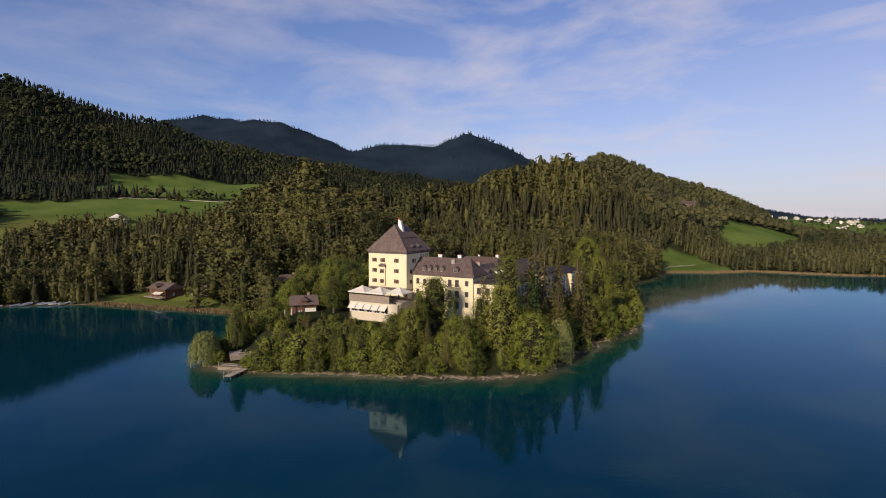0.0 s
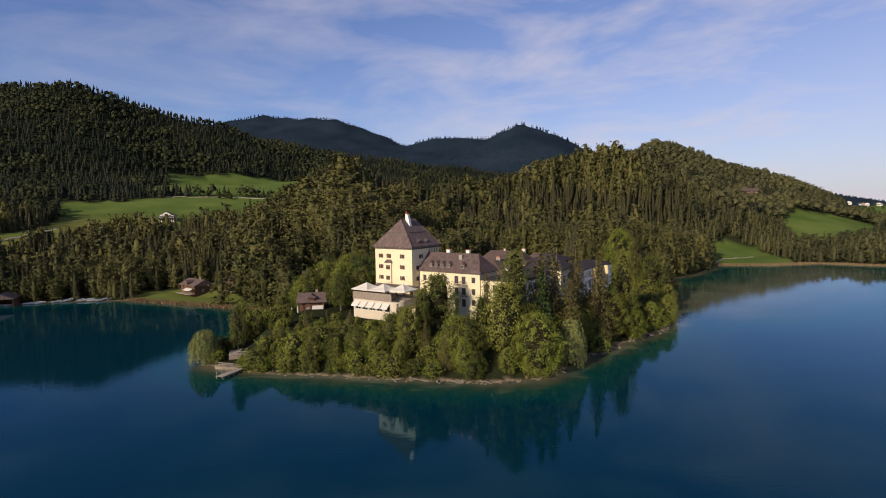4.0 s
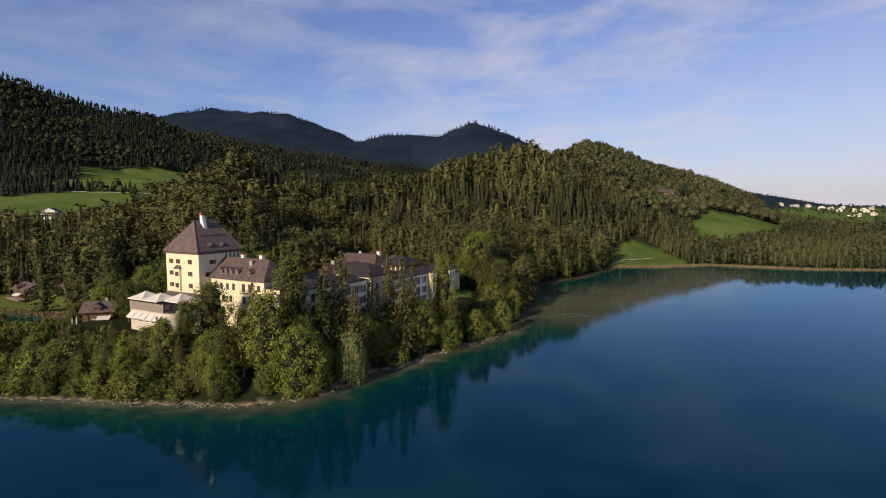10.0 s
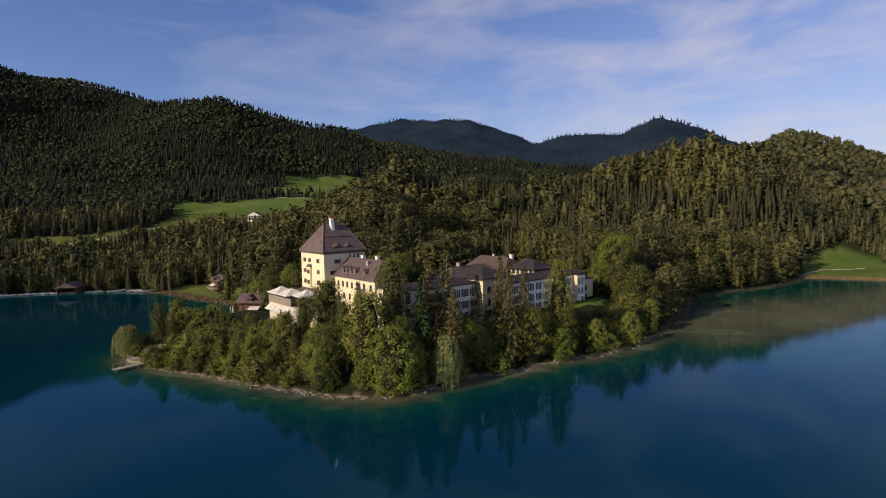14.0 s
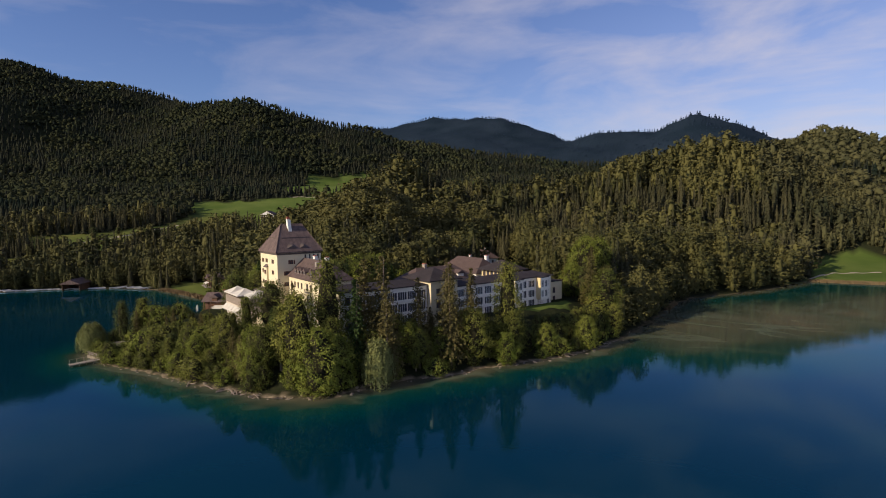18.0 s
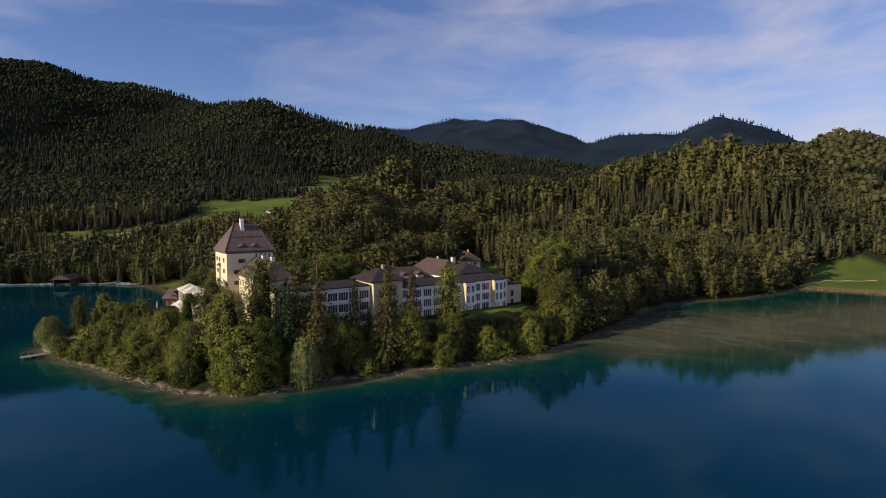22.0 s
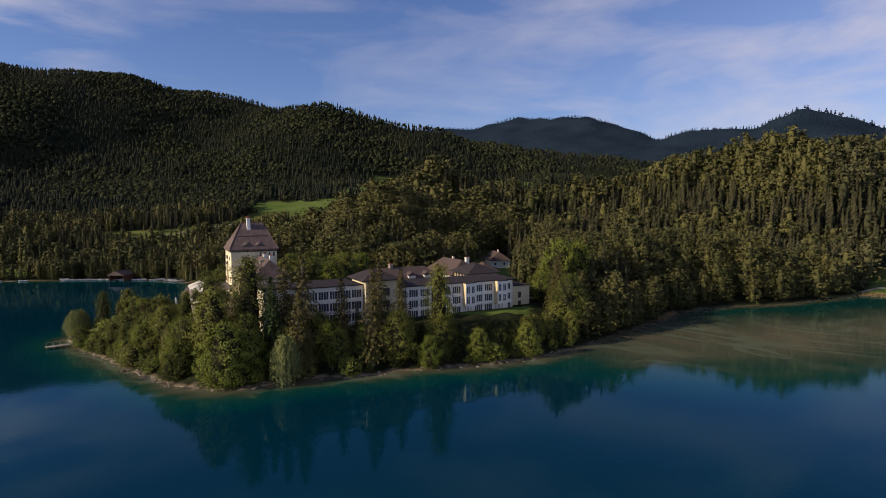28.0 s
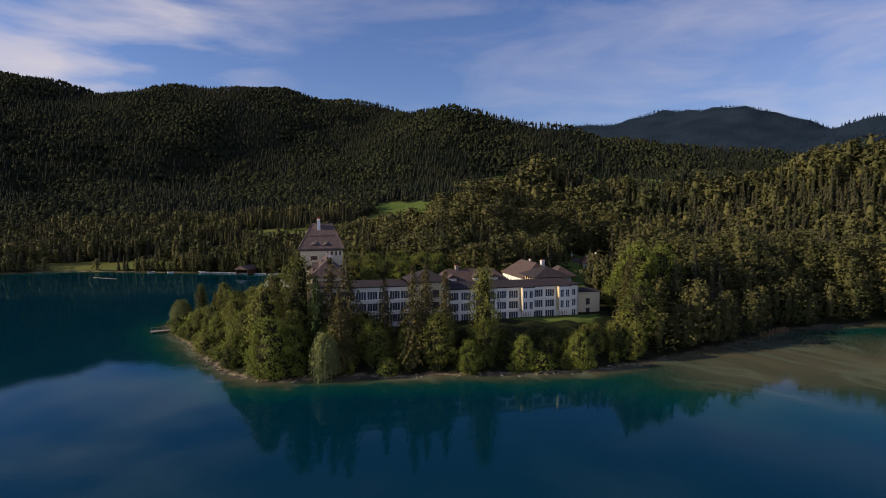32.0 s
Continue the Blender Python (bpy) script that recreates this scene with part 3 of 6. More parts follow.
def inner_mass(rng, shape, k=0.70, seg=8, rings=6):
    """An added lumpy closed body a little within a crown's outline, blocking light."""
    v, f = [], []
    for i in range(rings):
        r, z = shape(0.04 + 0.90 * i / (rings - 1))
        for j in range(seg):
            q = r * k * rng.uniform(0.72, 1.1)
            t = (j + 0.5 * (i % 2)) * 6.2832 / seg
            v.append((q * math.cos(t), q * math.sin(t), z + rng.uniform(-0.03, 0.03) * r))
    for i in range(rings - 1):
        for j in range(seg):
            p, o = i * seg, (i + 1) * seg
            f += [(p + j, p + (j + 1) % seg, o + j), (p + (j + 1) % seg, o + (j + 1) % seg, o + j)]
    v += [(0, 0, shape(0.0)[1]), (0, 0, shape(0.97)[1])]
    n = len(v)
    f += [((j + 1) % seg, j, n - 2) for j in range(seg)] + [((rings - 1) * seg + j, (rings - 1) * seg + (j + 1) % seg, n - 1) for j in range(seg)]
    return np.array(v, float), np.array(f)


def crown_points(rng, nclump, per, shape, spread):
    """Clumps on the shell of a crown, and which way each spray faces; shape(u) gives (radius, height) for u from 0 at the foot to 1 at the top."""
    pts, out = [], []
    zm = shape(0.45)[1]
    for k in range(nclump):
        u = (k + rng.uniform(0, 1)) / nclump
        r, z = shape(u)
        a = k * 2.399 + rng.uniform(-0.5, 0.5)
        q = r * (0.92 - 0.42 * rng.uniform() ** 2) * rng.uniform(0.78, 1.12)
        c = np.array([q * math.cos(a), q * math.sin(a), z + rng.uniform(-0.04, 0.04)])
        d = rng.normal(size=(per, 3)) * np.array([1, 1, 0.7]) * rng.uniform(0.7, 1.3)
        o = c - (0, 0, zm)
        o = o / (np.linalg.norm(o) + 1e-6)
        pts.append(c + d * spread)
        e = d / (np.linalg.norm(d, axis=1)[:, None] + 1e-6)
        out.append(0.55 * o + 0.75 * e + (0, 0, 0.25))
    return np.concatenate(pts), np.concatenate(out)


def conifer(rng, count=110, droop=0.5, width=0.135, bare=0.08):
    """A spruce one metre high: a ragged inner cone and many drooping sprays."""
    u = np.sort(rng.uniform(0, 1, count)) ** 1.15
    a = np.arange(count) * 2.399 + rng.uniform(-0.5, 0.5, count)
    r = (width * (1 - u) ** 0.9 + 0.008) * rng.uniform(0.62, 1.2, count) * (1 + 0.22 * np.sin(u * 44))
    z = bare + (1 - bare) * u
    e = np.stack([np.cos(a), np.sin(a), np.zeros(count)], 1)
    t = np.stack([-np.sin(a), np.cos(a), np.zeros(count)], 1)
    w = ((0.020 + 0.26 * r) * (96 / count) ** 0.5)[:, None]
    tip = e * r[:, None] + np.stack([0 * z, 0 * z, z - droop * r], 1)
    root = e * r[:, None] * 0.35 + np.stack([0 * z, 0 * z, z + 0.028], 1)
    v = np.stack([root + t * w, tip + t * rng.uniform(-0.3, 0.3, count)[:, None] * w, root - t * w], 1).reshape(-1, 3)
    prims = [(v, np.arange(count * 3).reshape(-1, 3))]
    m = 7
    q = width * rng.uniform(0.42, 0.62, m)
    g = np.arange(m) / m * 6.2832
    v = np.concatenate([np.stack([q * np.cos(g), q * np.sin(g), bare + rng.uniform(-0.03, 0.05, m)], 1), [[0, 0, 0.985]]])
    prims.append((v, np.array([(j, (j + 1) % m, m) for j in range(m)])))
    return rows_of(prims)


def far_conifer(rng, m=5, tiers=3):
    prims = []
    for k, (z0, z1, r) in enumerate(((0.08, 0.55, 0.17), (0.36, 0.80, 0.125), (0.62, 1.0, 0.075)) if tiers == 3 else ((-1.2, 0.62, 0.20), (0.40, 1.0, 0.115))):
        a = np.arange(m) / m * 6.283 + k
        q = r * rng.uniform(0.7, 1.25, m)
        v = np.concatenate([np.stack([q * np.cos(a), q * np.sin(a), z0 + rng.uniform(-0.04, 0.04, m)], 1), [[0, 0, z1]]])
        prims.append((v, [(j, (j + 1) % m, m) for j in range(m)]))
    return rows_of(prims)


ICO_V = np.array([(0, 0, 1)] + [(0.894 * math.cos(a * 1.2566), 0.894 * math.sin(a * 1.2566), 0.447) for a in range(5)]
                 + [(0.894 * math.cos(a * 1.2566 + 0.628), 0.894 * math.sin(a * 1.2566 + 0.628), -0.447) for a in range(5)] + [(0, 0, -1)])
ICO_F = [(0, 1 + j, 1 + (j + 1) % 5) for j in range(5)] + [(1 + j, 6 + j, 1 + (j + 1) % 5) for j in range(5)] \
    + [(1 + (j + 1) % 5, 6 + j, 6 + (j + 1) % 5) for j in range(5)] + [(6 + j, 11, 6 + (j + 1) % 5) for j in range(5)]


def far_broadleaf(rng, nclump=8, per=6, size=0.085):
    """A small round-headed tree for distant slopes."""
    p, o = crown_points(rng, nclump, per, lambda u: (0.30 * math.sin(math.pi * min(1, 0.2 + 0.75 * u)) ** 0.7, 0.2 + 0.78 * u), 0.05)
    prims = [cards(rng, p, np.full(len(p), size), o)]
    prims.append((ICO_V * 0.24 * rng.uniform(0.75, 1.15, (12, 1)) * (1, 1, 1.3) + (0, 0, 0.58), np.array(ICO_F[:15])))
    return rows_of(prims)


def mid_broadleaf(rng, nclump=27, per=14, size=0.034, core=0.42):
    """A broadleaf tree one metre high, for woods seen from afar."""
    low, wide = rng.uniform(0.02, 0.14), rng.uniform(0.22, 0.29)

    def shape(u):
        return wide * math.sin(math.pi * min(1, 0.16 + 0.80 * u)) ** 0.7, low + (0.99 - low) * u

    p, o = crown_points(rng, nclump, per, shape, 0.042)
    return rows_of([cards(rng, p, np.full(len(p), size), o), inner_mass(rng, shape, core, 6, 5)])


rng0 = np.random.default_rng(5)
P_CON = [conifer(rng0) for k in range(6)]
P_BRON = [mid_broadleaf(rng0, 40, 19, 0.026, 0.36) for k in range(6)]
P_BRO = [mid_broadleaf(rng0, 34, 18, 0.030, 0.36) for k in range(6)]
P_CONN = [conifer(rng0, 230) for k in range(5)]
P_BRO2 = [mid_broadleaf(rng0, 20, 7, 0.050) for k in range(5)]
P_DCON = [far_conifer(rng0, 5, 2) for k in range(3)]
P_FCON = [far_conifer(rng0) for k in range(4)]
P_EBRO = [far_broadleaf(rng0, 9, 6, 0.08) for k in range(4)]
P_DBRO = [far_broadleaf(rng0, 4, 4, 0.13) for k in range(4)]
P_FBRO = [far_broadleaf(rng0, 6, 5, 0.10) for k in range(4)]


def stamp(protos, x, y, z, h, w, rng):
    """Sets the prototypes at the given feet; h: heights, w: width factors."""
    vs, fs, ts, n = [], [], [], 0
    pick = rng.integers(0, len(protos), len(x))
    for k, (pv, pf) in enumerate(protos):
        i = np.nonzero(pick == k)[0]
        if not len(i):
            continue
        a = rng.uniform(0, 6.283, len(i))
        ca, sa = np.cos(a)[:, None], np.sin(a)[:, None]
        hw = (h[i] * w[i])[:, None]
        vx = (pv[:, 0] * ca - pv[:, 1] * sa) * hw + x[i][:, None]
        vy = (pv[:, 0] * sa + pv[:, 1] * ca) * hw + y[i][:, None]
        vz = pv[:, 2] * h[i][:, None] + z[i][:, None]
        vs.append(np.stack([vx, vy, vz], -1).reshape(-1, 3))
        fs.append((pf[None] + (np.arange(len(i)) * len(pv))[:, None, None] + n).reshape(-1, 3))
        tv = np.clip(0.55 * rng.uniform(0, 1, len(i)) + 0.22 + 0.30 * wave(x[i], y[i], 140, 71) + 0.14 * wave(x[i], y[i], 40, 72), 0, 1)
        ts.append(np.repeat(tv, len(pv)))
        n += len(i) * len(pv)
    return np.concatenate(vs), np.concatenate(fs), np.concatenate(ts)


def scatter(step, r0, r1, az0, az1, seed):
    rng = np.random.default_rng(seed)
    g = np.arange(-r1, r1, step)
    x, y = [q.ravel() for q in np.meshgrid(g, g)]
    x = x + REF[0] + rng.uniform(-0.48, 0.48, len(x)) * step
    y = y + REF[1] + rng.uniform(-0.48, 0.48, len(y)) * step
    r = np.hypot(x - REF[0], y - REF[1])
    az = np.degrees(np.arctan2(x - REF[0], y - REF[1]))
    k = (r > r0) & (r < r1) & (az > az0) & (az < az1)
    x, y = x[k], y[k]
    d = shore_dist(x, y)
    k = (d > 1.8) & ~open_land(x, y)
    return x[k], y[k], rng


def kept_clear(x, y):
    """Ground taken by the hotel, its courts and the cabins, and camera sight lines."""
    hx, hy = to_hotel(x, y)
    b = (hx > -17) & (hx < 36) & (hy > -14) & (hy < 96)
    b |= (hx > -95) & (hx < -55) & (hy > 115) & (hy < 165)
    # strips cleared of trees to fit the camera's view of the buildings
    b |= seg_dist(x, y, [(-52, 82), (-45, 50)])[0] < 6.5
    b |= seg_dist(x, y, [(-233, 306), (-196, 246)])[0] < 12
    b |= seg_dist(x, y, [(46, 106), (62, 84)])[0] < 8
    b |= seg_dist(x, y, [(292, 470), (318, 456), (344, 444)])[0] < 18
    b |= seg_dist(x, y, [(276, 432), (302, 418), (328, 406)])[0] < 24
    b |= seg_dist(x, y, [(270, 394), (292, 380), (316, 368)])[0] < 17
    for cx, cy in ((-110, 98), (-90, 97), (-52, 87), (-33, 13)):
        b |= np.hypot(x - cx, y - cy) < 10
    return b


def peninsula(x, y):
    return (np.hypot(x - 22, y - 12) < 82) & (y < 72) & (x > -62)


def wood(name, label, protos, material, x, y, h, w, rng):
    v, f, t = stamp(protos, x, y, height(x, y) - 0.4, h, w, rng)
    ob = raw_mesh(name, v, f, material, (("tint", t),))
    tagged(ob, label, "forest", kind="stuff")
    return ob


# middle distance
x, y, rng = scatter(5.0, 150, 580, -100, 54, 41)
k = ~peninsula(x, y) & ~kept_clear(x, y)
x, y = x[k], y[k]
sd, gz_ = shore_dist(x, y), height(x, y)
grove = smooth(-150, -110, x) * smooth(0, -30, x) * smooth(270, 220, y)
k = rng.uniform(0, 1, len(x)) > 0.12 + 0.26 * grove
x, y, sd, gz_, grove = x[k], y[k], sd[k], gz_[k], grove[k]
hill = smooth(-30, 0, x) * smooth(330, 250, x) * smooth(170, 215, y)
con = 0.5 * wave(x, y, 90, 51) + 0.9 * wave(x, y, 22, 52) + hill * (0.62 - 1.5 * smooth(34, 60, gz_)) - 0.7 * smooth(40, 12, sd) - 0.25 + 0.35 * smooth(-90, -130, x) - 0.8 * smooth(190, 240, x) > 0.0
hh = rng.uniform(14, 24, len(x)) * (0.75 + 0.25 * smooth(3, 25, sd)) * (1 - 0.24 * smooth(-80, -130, x)) * (1 - 0.42 * smooth(190, 240, x) * smooth(430, 360, y))
hh = hh * (1 + 0.16 * grove)
hh = hh * np.where(rng.uniform(0, 1, len(x)) < 0.07, 1.2, 1.0)
near = np.hypot(x - REF[0], y - REF[1]) < 360
edge = near & (x > -75) & (np.hypot(x - 20, y - 60) < 170)
for sel, protos in ((con & near, P_CONN), (con & ~near, P_CON)):
    wood("conifer_wood", "dense dark green spruce wood on the hillside", protos, M_FSPR, x[sel], y[sel], hh[sel] * 0.92, rng.uniform(0.95, 1.5, sel.sum()), rng)
far_east = x > 185
for sel, protos in ((~con & edge, P_BRON), (~con & near & ~edge, P_BRO), (~con & ~near & ~far_east, P_BRO2), (~con & ~near & far_east, P_BRO2[:4])):
    wood("broadleaf_wood", "mixed green broadleaf wood behind the lake shore", protos, M_EASTB if len(protos) == 4 else M_FBRO, x[sel], y[sel], hh[sel] * 0.95, rng.uniform(0.95, 1.5, sel.sum()) * (1 + 0.12 * grove[sel]), rng)
# far slopes
x, y, rng = scatter(7.7, 560, 1650, -96, 50, 42)
con = 0.8 * wave(x, y, 300, 53) + 0.9 * wave(x, y, 60, 54) - 0.9 * smooth(120, 220, x) > -0.15
hh = rng.uniform(9, 15.5, len(x))
close = np.hypot(x - REF[0], y - REF[1]) < 1050
wide = rng.uniform(1.0, 1.5, len(x))
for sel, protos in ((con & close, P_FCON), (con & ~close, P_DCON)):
    wood("far_conifer_wood", "dark spruce forest on the mountain slope, colour deepened for shade", protos, M_FARC, x[sel], y[sel], hh[sel], wide[sel], rng)
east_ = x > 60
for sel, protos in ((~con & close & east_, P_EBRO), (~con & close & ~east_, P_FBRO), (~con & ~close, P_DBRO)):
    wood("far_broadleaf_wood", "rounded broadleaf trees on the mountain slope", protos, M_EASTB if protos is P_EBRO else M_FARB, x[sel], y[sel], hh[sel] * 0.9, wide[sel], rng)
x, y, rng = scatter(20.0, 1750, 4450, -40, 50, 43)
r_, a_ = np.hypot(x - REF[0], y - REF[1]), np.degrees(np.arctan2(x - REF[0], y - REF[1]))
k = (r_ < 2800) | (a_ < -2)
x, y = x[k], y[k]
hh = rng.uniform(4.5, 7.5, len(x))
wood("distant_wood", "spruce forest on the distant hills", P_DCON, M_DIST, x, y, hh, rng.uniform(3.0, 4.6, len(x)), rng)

# scattered trees between the houses of the far village
rng = np.random.default_rng(44)
x = np.concatenate([rng.uniform(1060, 1400, 150), rng.uniform(540, 1000, 90)])
y = np.concatenate([rng.uniform(1120, 1560, 150), rng.uniform(480, 1000, 90)])
wood("village_trees", "round broadleaf trees among the village houses", P_FBRO, M_FARB, x, y, rng.uniform(6, 12, len(x)), rng.uniform(1.0, 1.6, len(x)), rng)

# ---- building helpers ----
def part(name, bm, material, parent, label="", m=None):
    me = bpy.data.meshes.new(name)
    bmesh.ops.recalc_face_normals(bm, faces=bm.faces)
    bm.to_mesh(me)
    bm.free()
    me.materials.append(material)
    ob = new(name, me)
    ob.parent = parent
    if m:
        ob.matrix_basis = m
    return tagged(ob, label)


def share(name, me, parent, m, label=""):
    ob = new(name, me)
    ob.parent = parent
    ob.matrix_basis = m
    return tagged(ob, label)


def thing(name, m, label, category, group="", kind=""):
    ob = new(name)
    ob.empty_display_size = 0.5
    ob.matrix_basis = m
    return tagged(ob, label, category, group, kind)


def box(bm, x0, x1, y0, y1, z0, z1):
    v = [bm.verts.new(p) for p in ((x0, y0, z0), (x1, y0, z0), (x1, y1, z0), (x0, y1, z0), (x0, y0, z1), (x1, y0, z1), (x1, y1, z1), (x0, y1, z1))]
    for f in ((0, 3, 2, 1), (4, 5, 6, 7), (0, 1, 5, 4), (1, 2, 6, 5), (2, 3, 7, 6), (3, 0, 4, 7)):
        bm.faces.new([v[i] for i in f])
    return v


def boxes(*rows):
    bm = bmesh.new()
    for r in rows:
        box(bm, *r)
    return bm


def tube(bm, path, radius, n=7):
    """A round tapering bar along a path; radius: one value or one per point."""
    rr = radius if isinstance(radius, (list, tuple)) else [radius] * len(path)
    rings = []
    for i, p in enumerate(path):
        p = Vector(p)
        d = (Vector(path[min(i + 1, len(path) - 1)]) - Vector(path[max(i - 1, 0)])).normalized()
        a = d.orthogonal().normalized()
        b = d.cross(a)
        rings.append([bm.verts.new(p + (a * math.cos(k * 6.2832 / n) + b * math.sin(k * 6.2832 / n)) * rr[i]) for k in range(n)])
    for r, s in zip(rings, rings[1:]):
        for k in range(n):
            bm.faces.new((r[k], r[(k + 1) % n], s[(k + 1) % n], s[k]))
    bm.faces.new(rings[0][::-1])
    bm.faces.new(rings[-1])


def hip_roof(bm, x0, x1, y0, y1, z0, z1, hip0, hip1, along="x", thick=0.22, bell=0.0):
    """A hipped roof with a fascia; hip0, hip1: run of the hips at either end (0: gable). bell: how far the slope flares at the eaves."""
    if along == "x":
        ym = (y0 + y1) / 2
        r0, r1 = (x0 + hip0, ym, z1), (x1 - hip1, ym, z1)
        c = [(x0, y0), (x1, y0), (x1, y1), (x0, y1)]
        order = ((0, 1, "b", "a"), (1, 2, "b"), (2, 3, "a", "b"), (3, 0, "a"))
    else:
        xm = (x0 + x1) / 2
        r0, r1 = (xm, y0 + hip0, z1), (xm, y1 - hip1, z1)
        c = [(x1, y0), (x1, y1), (x0, y1), (x0, y0)]
        order = ((0, 1, "b", "a"), (1, 2, "b"), (2, 3, "a", "b"), (3, 0, "a"))
    lo = [bm.verts.new((px, py, z0 - thick)) for px, py in c]
    hi = [bm.verts.new((px, py, z0)) for px, py in c]
    top = {"a": bm.verts.new(r0), "b": bm.verts.new(r1)}
    for row in order:
        i, j = row[0], row[1]
        bm.faces.new((lo[i], lo[j], hi[j], hi[i]))
        bm.faces.new([hi[i], hi[j]] + [top[q] for q in row[2:]])
    bm.faces.new(lo[::-1])


def wall(bm, x0, x1, z0, z1, holes, depth=0.4):
    """A wall in the plane y = 0 to depth, with holes (x0, x1, z0, z1) right through it."""
    xs = sorted({x0, x1, *[h[0] for h in holes], *[h[1] for h in holes]})
    zs = sorted({z0, z1, *[h[2] for h in holes], *[h[3] for h in holes]})
    vv = {}

    def vert(*p):
        q = tuple(round(c, 4) for c in p)
        if q not in vv:
            vv[q] = bm.verts.new(q)
        return vv[q]

    def solid(i, j):
        if i < 0 or j < 0 or i >= len(xs) - 1 or j >= len(zs) - 1:
            return False
        cx, cz = (xs[i] + xs[i + 1]) / 2, (zs[j] + zs[j + 1]) / 2
        return not any(h[0] < cx < h[1] and h[2] < cz < h[3] for h in holes)

    for i in range(len(xs) - 1):
        for j in range(len(zs) - 1):
            if not solid(i, j):
                continue
            a, b, c, d = xs[i], xs[i + 1], zs[j], zs[j + 1]
            for y in (0, depth):
                bm.faces.new([vert(a, y, c), vert(b, y, c), vert(b, y, d), vert(a, y, d)])
            for di, dj, p, q in ((-1, 0, (a, c), (a, d)), (1, 0, (b, c), (b, d)), (0, -1, (a, c), (b, c)), (0, 1, (a, d), (b, d))):
                if not solid(i + di, j + dj):
                    bm.faces.new([vert(p[0], 0, p[1]), vert(q[0], 0, q[1]), vert(q[0], depth, q[1]), vert(p[0], depth, p[1])])


WINDOW_MESH = {}


def window_mesh(w, h, bars, rail, colour):
    key = (round(w, 2), round(h, 2), bars, rail, colour.name)
    if key not in WINDOW_MESH:
        t = 0.10
        xs = [-w / 2 + t / 2 + (w - t) * k / (bars + 1) for k in range(bars + 2)]
        zs = [t / 2, h * 0.64, h - t / 2] if rail else [t / 2, h - t / 2]
        bm = bmesh.new()
        wall(bm, -w / 2, w / 2, 0, h, [(p + t / 2, q - t / 2, c + t / 2, d - t / 2) for p, q in zip(xs, xs[1:]) for c, d in zip(zs, zs[1:])], 0.09)
        f = bpy.data.meshes.new("window")
        bmesh.ops.recalc_face_normals(bm, faces=bm.faces)
        bm.to_mesh(f)
        bm.free()
        f.materials.append(colour)
        bm = boxes((-w / 2 + 0.03, w / 2 - 0.03, 0.035, 0.055, 0.03, h - 0.03))
        p = bpy.data.meshes.new("pane")
        bm.to_mesh(p)
        bm.free()
        p.materials.append(M_GLASS)
        WINDOW_MESH[key] = (f, p)
    return WINDOW_MESH[key]


def facade(thing_, m, x0, x1, z0, z1, rows, material, frame_mat, depth=0.4, label="", inset=0.16, dark=True):
    """A wall part with real window openings. rows: (centre x, sill z, width, height, bars, rail). m: the wall's pose, outside towards -y."""
    holes = [(x - w / 2, x + w / 2, z, z + h) for x, z, w, h, *_ in rows]
    bm = bmesh.new()
    wall(bm, x0, x1, z0, z1, holes, depth)
    wl = part("wall", bm, material, thing_, label, m)
    wins = []
    for x, z, w, h, *rest in rows:
        bars, rail = (rest + [1, True])[:2] if len(rest) < 2 else rest[:2]
        f, p = window_mesh(w, h, bars, rail, frame_mat)
        wo_ = share("window", f, thing_, m @ Matrix.Translation((x, inset, z)))
        share("pane", p, wo_, Matrix())
        wins.append(wo_)
    return wl


def side(x, y, turn):
    """A wall's pose in a building's frame: foot of its left end, seen from outside, and its turn in degrees."""
    return pose(x, y, 0, 0, 0, turn)


def four_walls(t, x0, x1, y0, y1, z0, z1, front, right, back, left, material, frame_mat, depth=0.4):
    """Four walls butted end to end; each argument is a list of window rows measured from that wall's left end."""
    d = depth
    facade(t, side(x0, y0, 0), 0, x1 - x0, z0, z1, front, material, frame_mat, d)
    facade(t, side(x1, y0 + d, 90), 0, y1 - y0 - 2 * d, z0, z1, right, material, frame_mat, d)
    facade(t, side(x1, y1, 180), 0, x1 - x0, z0, z1, back, material, frame_mat, d)
    facade(t, side(x0, y1 - d, 270), 0, y1 - y0 - 2 * d, z0, z1, left, material, frame_mat, d)


def chimney(t, x, y, z0, z1, w=0.9, dpt=0.7, material=None):
    bm = boxes((x - w / 2, x + w / 2, y - dpt / 2, y + dpt / 2, z0, z1 - 0.35), (x - w / 2 - 0.09, x + w / 2 + 0.09, y - dpt / 2 - 0.09, y + dpt / 2 + 0.09, z1 - 0.35, z1 - 0.2))
    c = part("chimney", bm, material or M_CHIM, t, "white rendered chimney")
    bm = boxes((x - w / 2 + 0.06, x + w / 2 - 0.06, y - dpt / 2 + 0.06, y + dpt / 2 - 0.06, z1 - 0.199, z1))
    part("chimney_cap", bm, M_BRICK, c, "red brick chimney top")


def spread(a, b, n):
    return [a + (b - a) * (k + 0.5) / n for k in range(n)]


# ---- the tower ----
tower = thing("castle_tower", HOTEL, "square cream castle tower with a steep hipped shingle roof", "castle tower")
ZE, ZB = 28.7, 8.5
X0, X1, Y0, Y1 = -14.45, -0.45, 0.4, 13.9
rows = []
for zi in (25.3, 22.1, 18.9):
    for xi in (2.25, 5.3, 10.35):
        rows.append((xi, zi + 0.15, 0.8, 1.2, 1, True))
rrows = [(3.7, 25.3, 1.1, 1.2, 1, True), (2.3, 22.1, 1.1, 1.2, 1, True), (2.3, 18.9, 1.0, 1.2, 1, True)] + [(x, 26.6, 0.55, 1.3, 0, False) for x in (8.0, 9.4, 10.7, 12.0)]
